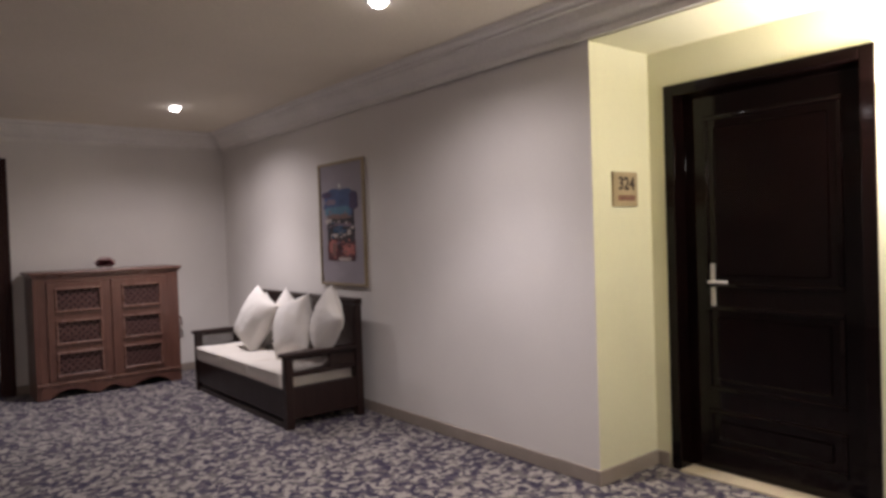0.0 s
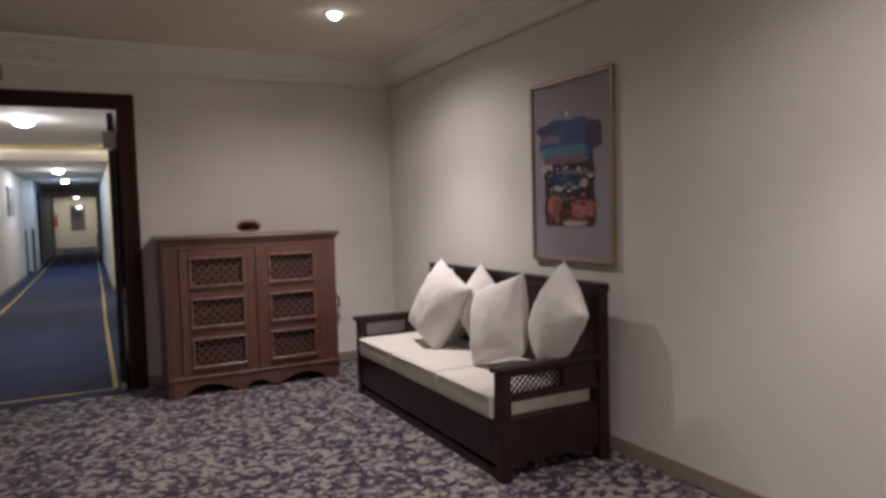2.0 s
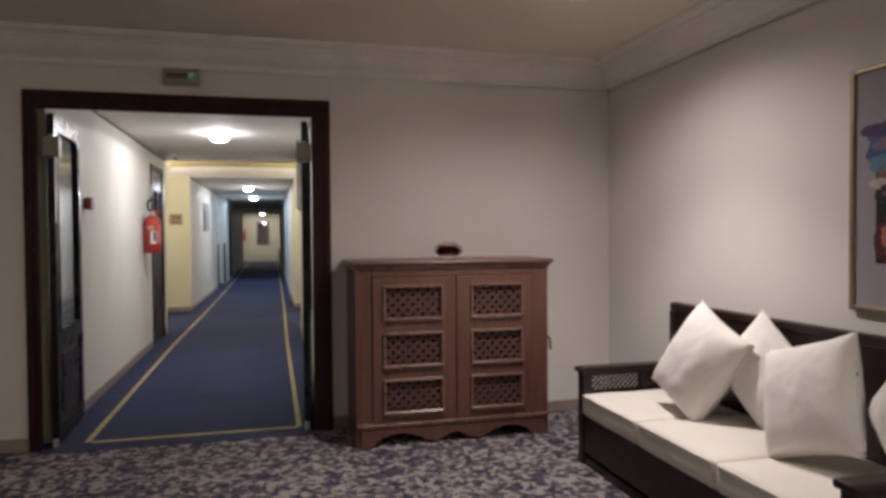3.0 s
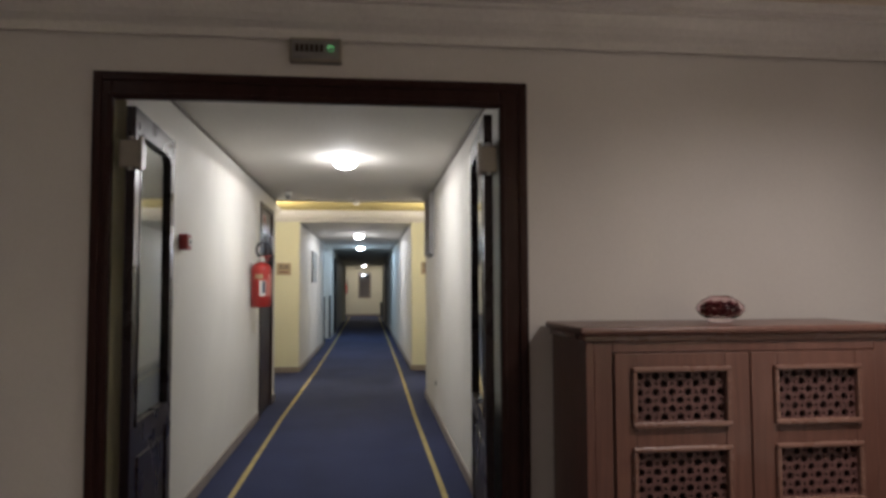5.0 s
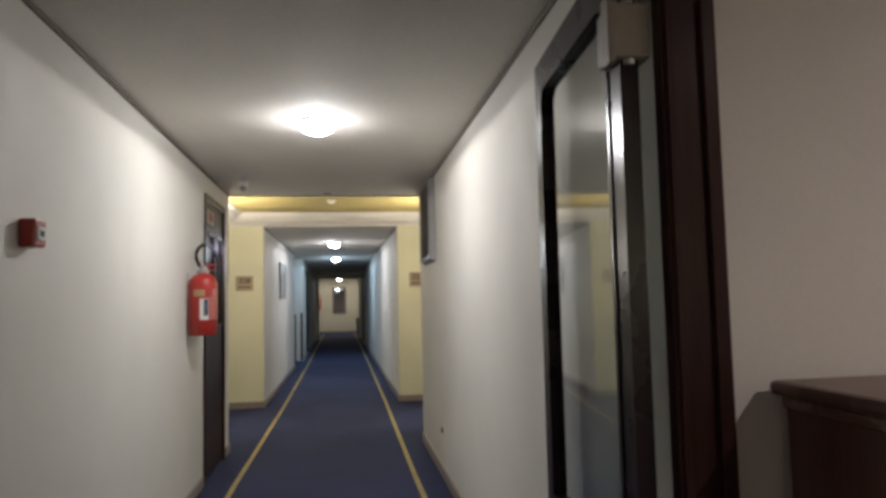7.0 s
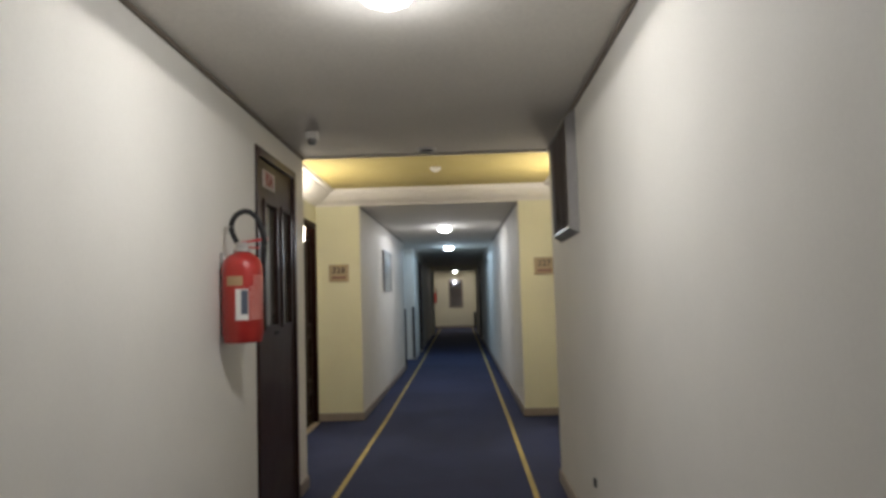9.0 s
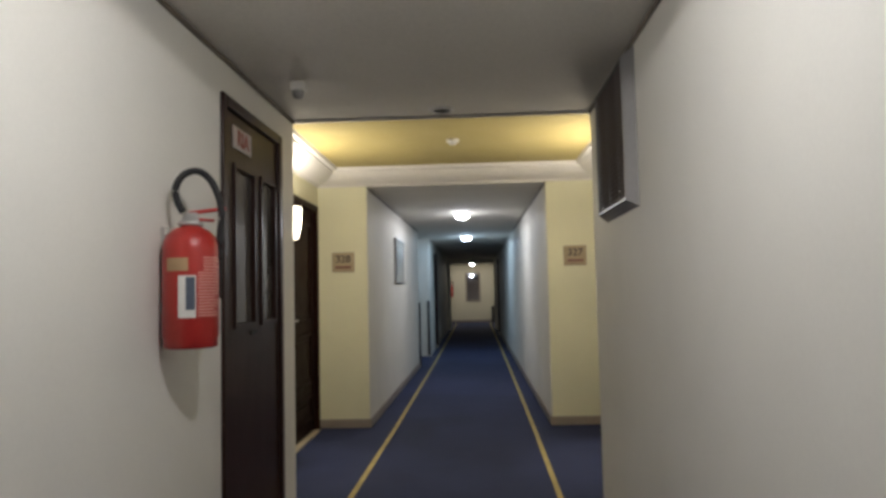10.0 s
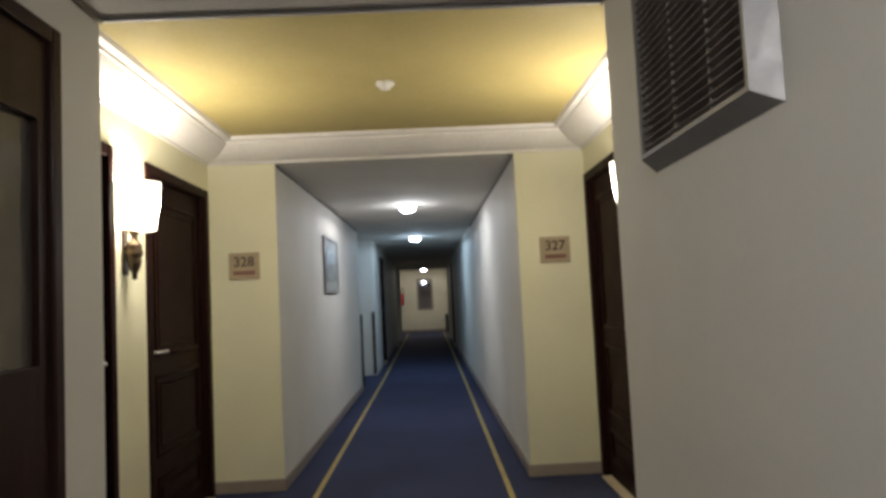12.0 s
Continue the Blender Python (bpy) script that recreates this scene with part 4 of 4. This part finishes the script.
patch(0.40, 0.72, 0.77, 0.802, M_CHALK, 8, 20, 0.25, 4)
# broken small touches: roofs, trees and rocks
touch = random.Random(31)
for v0, v1, paints, count in ((0.40, 0.455, (M_CYAN, M_MAUVE, M_TERRA), 12), (0.455, 0.62, (M_CHALK, M_TERRA, M_NIGHT, M_POOL, M_MAUVE, M_NIGHT), 46), (0.625, 0.79, (M_WINE, M_CORAL, M_TERRA, M_MAUVE, M_NIGHT), 34)):
    for k in range(count):
        cu, cv, ru, rv = touch.uniform(0.2, 0.74), touch.uniform(v0, v1), touch.uniform(0.012, 0.045), touch.uniform(0.005, 0.014)
        patch(cu - ru, cu + ru, cv - rv, cv + rv, paints[k % len(paints)], 9 + k * 0.05, 100 + k, 0.5, 2)
part("emblem", lathe([(0, -0.002), (0.013, -0.002), (0.013, 0.002), (0, 0.002)], 14), M_PAPER, pic).matrix_local = pose(-0.02, -0.0155, 0.80, 90, 0, 0)

framed_picture(pose(XL2 + 0.0362, 16.95, 1.345, 0, 0, 89.2), 0.86, 0.555, (-0.3, 0.3, 0.12, 0.45), surface("grey_green_sketch", (0.19, 0.205, 0.19), 0.4, 0.5, 9, 40), "grey-framed grey-green print on white corridor wall", 0.025, M_SILVER, surface("grey_green_mount", (0.30, 0.315, 0.295), 0.6, 0.08))
end = framed_picture(pose(-0.073, 34.4, 0.775), 0.56, 1.105, None, None, "tall framed mirror on the end wall", 0.06, M_BASE, M_MIRROR)


def plaque(m, number, label):
    p = thing("number_plaque", m, label, "door sign", "room number plaques")
    part("plate", box((-0.105, -0.016, -0.092), (0.105, 0.0, 0.092), 0.004), M_PLATE, p)
    part("raised_field", box((-0.092, -0.0195, -0.079), (0.092, -0.0155, 0.079), 0.002, 1), M_PLATE, p)
    if number:
        text_mesh(number, 0.095, 0.001, pose(0, -0.0205, 0.026, 90, 0, 0), M_INK, p, "number")
    part("writing_bar", box((-0.075, -0.0212, -0.062), (0.075, -0.0192, -0.033), 0.001, 1), M_FADED, p, "faded red-brown line of small writing")
    return p


plaque(pose(2.905, 2.13, 1.537), "324", "tan stone plaque numbered 324 on yellow wall")
plaque(pose(-1.248, Y_A1, 1.533), "328", "tan stone plaque numbered 328 on yellow wall")
plaque(pose(0.909, Y_A1, 1.546), "327", "tan stone plaque numbered 327 on yellow wall")
plaque(pose(-2.06, Y_N, 1.582), "", "tan plaque beside the double doorway")


# ---------- lamps ----------
def downlight(x, y):
    d = thing("downlight", pose(x, y, Z_ROOM), "lit round recessed ceiling downlight, seen or added as fill", "ceiling light", "lounge downlights")
    part("rim", lathe([(0.042, 0.0), (0.042, -0.006), (0.055, -0.008), (0.066, -0.004), (0.066, 0.0)], 28), M_WHITEPL, d, "", True)
    part("lamp_glass", lathe([(0.0, -0.034), (0.02, -0.031), (0.035, -0.02), (0.041, -0.004), (0.041, 0.0)], 24), M_DOWNGLOW, d, "glowing lamp face", True)


# fittings for the two seen lamps and the four added fill lamps
for lx, ly, spill, beam in LOUNGE_AND_FILL_LAMPS:
    downlight(lx, ly)


def ceiling_lamp(x, y, z, glass_material, label):
    d = thing("ceiling_lamp", pose(x, y, z), label, "ceiling light", "corridor ceiling lamps")
    part("base_ring", lathe([(0.0, 0.0), (0.085, 0.0), (0.085, -0.018), (0.06, -0.022), (0.0, -0.022)], 28), M_WHITEPL, d, "", True)
    part("globe", lathe([(0.08, -0.02), (0.086, -0.035), (0.076, -0.058), (0.045, -0.074), (0.0, -0.08)], 28), glass_material, d, "glowing opal glass", True)


for k, (lx, ly, lz, watts, tone) in enumerate(CORRIDOR_LAMPS):
    ceiling_lamp(lx, ly, lz, M_LAMPCOOL if k == 2 else M_LAMPGLOW, "lit cool white ceiling lamp" if k == 2 else "lit small opal ceiling lamp")


def sconce(x, y, turn):
    s = thing("wall_lamp", pose(x, y, 1.42, 0, 0, turn), "lit wall lamp with white half shade and bronze arm", "wall lamp", "wall lamps")
    part("back_plate", box((-0.03, -0.012, 0.02), (0.03, 0.0, 0.26), 0.008), M_BRONZE, s)
    stem = lathe([(0.0, -0.005), (0.012, 0.0), (0.014, 0.03), (0.024, 0.045), (0.03, 0.07), (0.036, 0.09), (0.03, 0.1), (0.04, 0.115), (0.042, 0.135), (0.034, 0.15),
                  (0.038, 0.16), (0.03, 0.175), (0.016, 0.195), (0.016, 0.215), (0.026, 0.228), (0.026, 0.24), (0.0, 0.242)], 20, center=(0, -0.05))
    part("stem", stem, M_BRONZE, s, "ribbed dark bronze stem", True)
    part("bracket", box((-0.012, -0.06, 0.10), (0.012, -0.008, 0.125), 0.004), M_BRONZE, s)
    bm = bmesh.new()
    rows = []
    for z, r in ((0.24, 0.098), (0.35, 0.108), (0.475, 0.116)):
        rows.append([[bm.verts.new((q * math.cos(a), -0.004 + q * 1.55 * math.sin(a), z)) for a in (math.pi + math.pi * k / 20 for k in range(21))] for q in (r, r - 0.003)])
    for a, b in zip(rows, rows[1:]):
        for k in range(20):
            bm.faces.new((a[0][k], a[0][k + 1], b[0][k + 1], b[0][k]))
            bm.faces.new((a[1][k + 1], a[1][k], b[1][k], b[1][k + 1]))
    for r in (rows[0], rows[-1]):
        for k in range(20):
            bm.faces.new((r[0][k], r[0][k + 1], r[1][k + 1], r[1][k]))
    bmesh.ops.recalc_face_normals(bm, faces=bm.faces[:])
    part("shade", bm, M_SHADE, s, "glowing white half-round shade", True)


for sx, sy, turn in SCONCES:
    sconce(sx, sy, turn)


# ---------- fittings on walls and ceilings ----------
def exit_sign():
    s = thing("exit_sign", pose(-0.25, Y_N, 2.195), "grey exit light box with a green indicator", "exit sign")
    part("casing", box((-0.108, -0.045, 0.0), (0.108, 0.0, 0.102), 0.008), M_BEIGEPL, s)
    part("front_panel", box((-0.098, -0.05, 0.012), (0.098, -0.0445, 0.09), 0.003), M_SILVER, s)
    for k in range(6):
        part("writing_bar", box((-0.082 + k * 0.02, -0.0535, 0.04), (-0.069 + k * 0.02, -0.0495, 0.07)), M_INK, s)
    part("indicator", lathe([(0, -0.004), (0.011, -0.003), (0.013, 0.004)], 14), M_GREENLED, s, "green indicator light", True).matrix_local = pose(0.062, -0.05, 0.055, 90, 0, 0)


exit_sign()


def call_point():
    c = thing("fire_call_point", pose(XL, 8.17, 1.47, 0, 0, 90), "small dark red fire call point", "alarm box")
    part("box", box((-0.042, -0.05, 0.0), (0.042, 0.0, 0.088), 0.008), M_DARKRED, c)
    part("window", box((-0.026, -0.0535, 0.022), (0.026, -0.0495, 0.064), 0.002, 1), M_PAPER, c, "pale press window")
    part("mark", box((-0.011, -0.0565, 0.034), (0.011, -0.053, 0.052)), M_BLACK, c)


call_point()


def extinguisher(m, label, detail=True):
    e = thing("fire_extinguisher", m, label, "fire extinguisher", "fire extinguishers")
    R = 0.089
    part("cylinder", lathe([(0.0, 0.012), (R - 0.012, 0.0), (R - 0.004, 0.004), (R - 0.004, 0.03), (R, 0.036), (R, 0.32), (R * 0.97, 0.345), (R * 0.86, 0.368),
                            (R * 0.66, 0.386), (R * 0.4, 0.397), (0.03, 0.402), (0.0, 0.402)], 40), M_RED, e, "scuffed red enamelled steel", True)
    part("collar", lathe([(0.028, 0.4), (0.04, 0.402), (0.04, 0.414), (0.028, 0.418), (0.024, 0.44), (0.0, 0.44)], 24), M_STEEL, e, "", True)
    part("valve_lever", box((-0.008, -0.009, 0.0), (0.115, 0.009, 0.013), 0.005), M_RED, e, "red squeeze lever").matrix_local = pose(0, 0, 0.438, 0, -9, -66)
    part("carry_handle", box((-0.012, -0.008, 0.0), (0.075, 0.008, 0.009), 0.004), M_RED, e).matrix_local = pose(0, 0, 0.42, 0, 3, -66)
    part("valve_block", box((-0.022, -0.02, 0.414), (0.024, 0.02, 0.446), 0.008), M_STEEL, e, "steel valve block").matrix_local = pose(0, 0, 0, 0, 0, -66)
    knots = [Vector(k) for k in ((0.01, 0, 0.425), (-0.022, 0, 0.445), (-0.045, 0, 0.495), (-0.042, 0, 0.54), (-0.015, 0, 0.575), (0.025, 0, 0.584), (0.062, 0, 0.556),
                                 (0.088, 0, 0.5), (0.098, 0, 0.44), (0.094, 0, 0.39), (0.09, 0, 0.33), (0.09, 0, 0.28), (0.09, 0, 0.2))]
    pts = []
    for k in range(1, len(knots) - 2):
        for q in range(6):
            u = q / 6
            a, b, c, f = knots[k - 1:k + 3]
            pts.append(0.5 * (2 * b + (c - a) * u + (2 * a - 5 * b + 4 * c - f) * u * u + (3 * b - a - 3 * c + f) * u ** 3) + Vector((0, -0.012, 0)))
    part("hose", tube(pts, 0.0115, 12), M_BLACK, e, "looped black rubber hose", True).matrix_local = pose(0, 0, 0, 0, 0, -66)
    part("hose_nozzle", tube([(0.09, 0.02, 0.3), (0.088, 0.026, 0.23), (0.086, 0.03, 0.16)], 0.013, 12), M_BLACK, e, "black nozzle", True).matrix_local = pose(0, 0, 0, 0, 0, -66)
    part("wall_bracket", box((-0.02, R - 0.01, 0.30), (0.02, R + 0.004, 0.40), 0.003), M_STEEL, e)
    if not detail:
        return e

    def sticker(name, a0, a1, z0, z1, material, lift, text=""):
        bm = bmesh.new()
        rr = R + lift
        cols = [[bm.verts.new((rr * math.cos(a), rr * math.sin(a), z)) for z in (z0, z1)] for a in (math.radians(a0 + (a1 - a0) * k / 12) for k in range(13))]
        for a, b in zip(cols, cols[1:]):
            bm.faces.new((a[0], b[0], b[1], a[1]))
        return part(name, bm, material, e, text, True)

    sticker("paper_label", 178, 213, 0.10, 0.235, M_PAPER, 0.0012, "white paper inspection label")
    sticker("label_picture", 193, 211, 0.125, 0.23, M_GREYBLUE, 0.002)
    sticker("tape", 150, 198, 0.25, 0.292, M_TAPE, 0.0012, "tan sticker")
    rng = random.Random(7)
    z = 0.30
    for k in range(20):
        z -= 0.0098
        end_a = 284 - rng.uniform(0, 30)
        sticker("print_line", 217 if z < 0.25 else 228, end_a, z, z + 0.0042, M_PINKINK, 0.0012)
    return e


extinguisher(pose(XL + 0.094, 10.51, 1.085, 0, 0, 90), "scuffed red fire extinguisher hung on white wall")
extinguisher(pose(-0.896, 33.9, 0.98, 0, 0, 90), "red fire extinguisher hung at the corridor's end", False)


def ventilation_grille():
    y0, y1, z0, z1 = 11.05, 11.75, 1.572, 2.235
    g = thing("ventilation_grille", pose(XR - 0.007, (y0 + y1) / 2, z0, 0, 0, -90.5), "grey metal louvred ventilation grille", "vent")
    w, h, d, b, inset, lip = y1 - y0, z1 - z0, 0.05, 0.045, 0.034, 0.011
    # splayed casing: four mitred bars that taper from the wall to the front lip
    back, front, mouth = [[(-w / 2 + q, q), (w / 2 - q, q), (w / 2 - q, h - q), (-w / 2 + q, h - q)] for q in (0.0, inset, inset + lip)]
    for k in range(4):
        n = (k + 1) % 4
        bm = bmesh.new()
        ends = [[bm.verts.new((back[e][0], 0.004, back[e][1])), bm.verts.new((front[e][0], -d, front[e][1])),
                 bm.verts.new((mouth[e][0], -d, mouth[e][1])), bm.verts.new((mouth[e][0], 0.004, mouth[e][1]))] for e in (k, n)]
        for i in range(4):
            j = (i + 1) % 4
            bm.faces.new((ends[0][i], ends[0][j], ends[1][j], ends[1][i]))
        bm.faces.new(ends[0])
        bm.faces.new(ends[1][::-1])
        bmesh.ops.recalc_face_normals(bm, faces=bm.faces[:])
        part("frame_bar", bm, M_SILVER, g)
    part("backing", box((-w / 2 + b, -0.012, b), (w / 2 - b, -0.003, h - b)), surface("dusty_filter_cloth", (0.085, 0.066, 0.06), 0.9, 0.55, 7, 90, 0.4, 0.003), g, "dusty dark filter cloth")
    n = 27
    slat_bm = box((-w / 2 + b, -0.011, -0.0012), (w / 2 - b, 0.011, 0.0012))
    bmesh.ops.transform(slat_bm, matrix=pose(0, 0, 0, -16, 0, 0), verts=slat_bm.verts[:])
    me = mesh_of("slat", slat_bm, surface("dusty_grey_brown_slat", (0.26, 0.22, 0.20), 0.6, 0.3, 9, 80, 0.1, 0.0005, 0.1))
    for k in range(n):
        s = new("slat", me)
        s.parent = g
        s.location = (0, -0.034, 0.058 + k * (h - 0.116) / (n - 1))
    for x in (-0.285, -0.09, 0.12, 0.285):
        part("spacer", box((x - 0.003, -0.036, b), (x + 0.003, -0.012, h - b)), M_SILVER, g)
    return g


ventilation_grille()


def round_fitting(x, y, z, name, label, profile, material):
    t = thing(name, pose(x, y, z), label, "detector")
    part("body", lathe(profile, 28), material, t, "", True)
    return t


det = round_fitting(-0.165, 13.4, Z_ALC, "smoke_detector", "white round smoke detector on ochre ceiling",
                    [(0.0, 0.0), (0.048, 0.0), (0.05, -0.012), (0.042, -0.02), (0.03, -0.023), (0.028, -0.036), (0.0, -0.039)], M_WHITEPL)
dl = round_fitting(-0.185, 12.02, Z_COR, "ceiling_speaker", "small unlit round recessed fitting in ceiling", [(0.05, 0.0), (0.052, -0.012), (0.062, -0.014), (0.07, 0.0)], M_WHITEPL)
part("dark_centre", lathe([(0.0, -0.006), (0.052, -0.006)], 24), M_BLACK, dl)
em = thing("emergency_light", pose(-0.84, 11.45, Z_COR), "small white emergency light on ceiling", "emergency light")
part("casing", box((-0.035, -0.03, -0.042), (0.035, 0.03, 0.0), 0.006), M_WHITEPL, em)
part("lens", lathe([(0.026, -0.04), (0.026, -0.06), (0.018, -0.076), (0.0, -0.08)], 20), M_SILVER, em, "grey lens", True)

so = thing("wall_socket", pose(XR - 0.012, 10.9, 0.33, 0, 0, -90), "small dark wall socket", "socket")
part("plate", box((-0.02, -0.01, -0.02), (0.02, 0.0, 0.02), 0.004), M_BLACK, so)

for x, y in ((XL2 + 0.07, 19.52), (-0.915, 21.35)):
    g = thing("corner_guard", pose(x, y, 0), "tall dark corner guard on the wall edge", "corner guard", "corner guards")
    part("strip", box((-0.02, -0.012, 0.02), (0.03, -0.002 if y > 20 else 0.03, 1.05), 0.003), M_GUARD, g)


def bin_at(x, y):
    b = thing("waste_bin", pose(x, y, 0), "dark cylindrical waste bin at corridor's end", "waste bin")
    part("body", lathe([(0.0, 0.0), (0.12, 0.0), (0.125, 0.02), (0.14, 0.58), (0.13, 0.6), (0.12, 0.58), (0.0, 0.56)], 24), M_BLACK, b, "", True)


bin_at(0.74, 33.9)
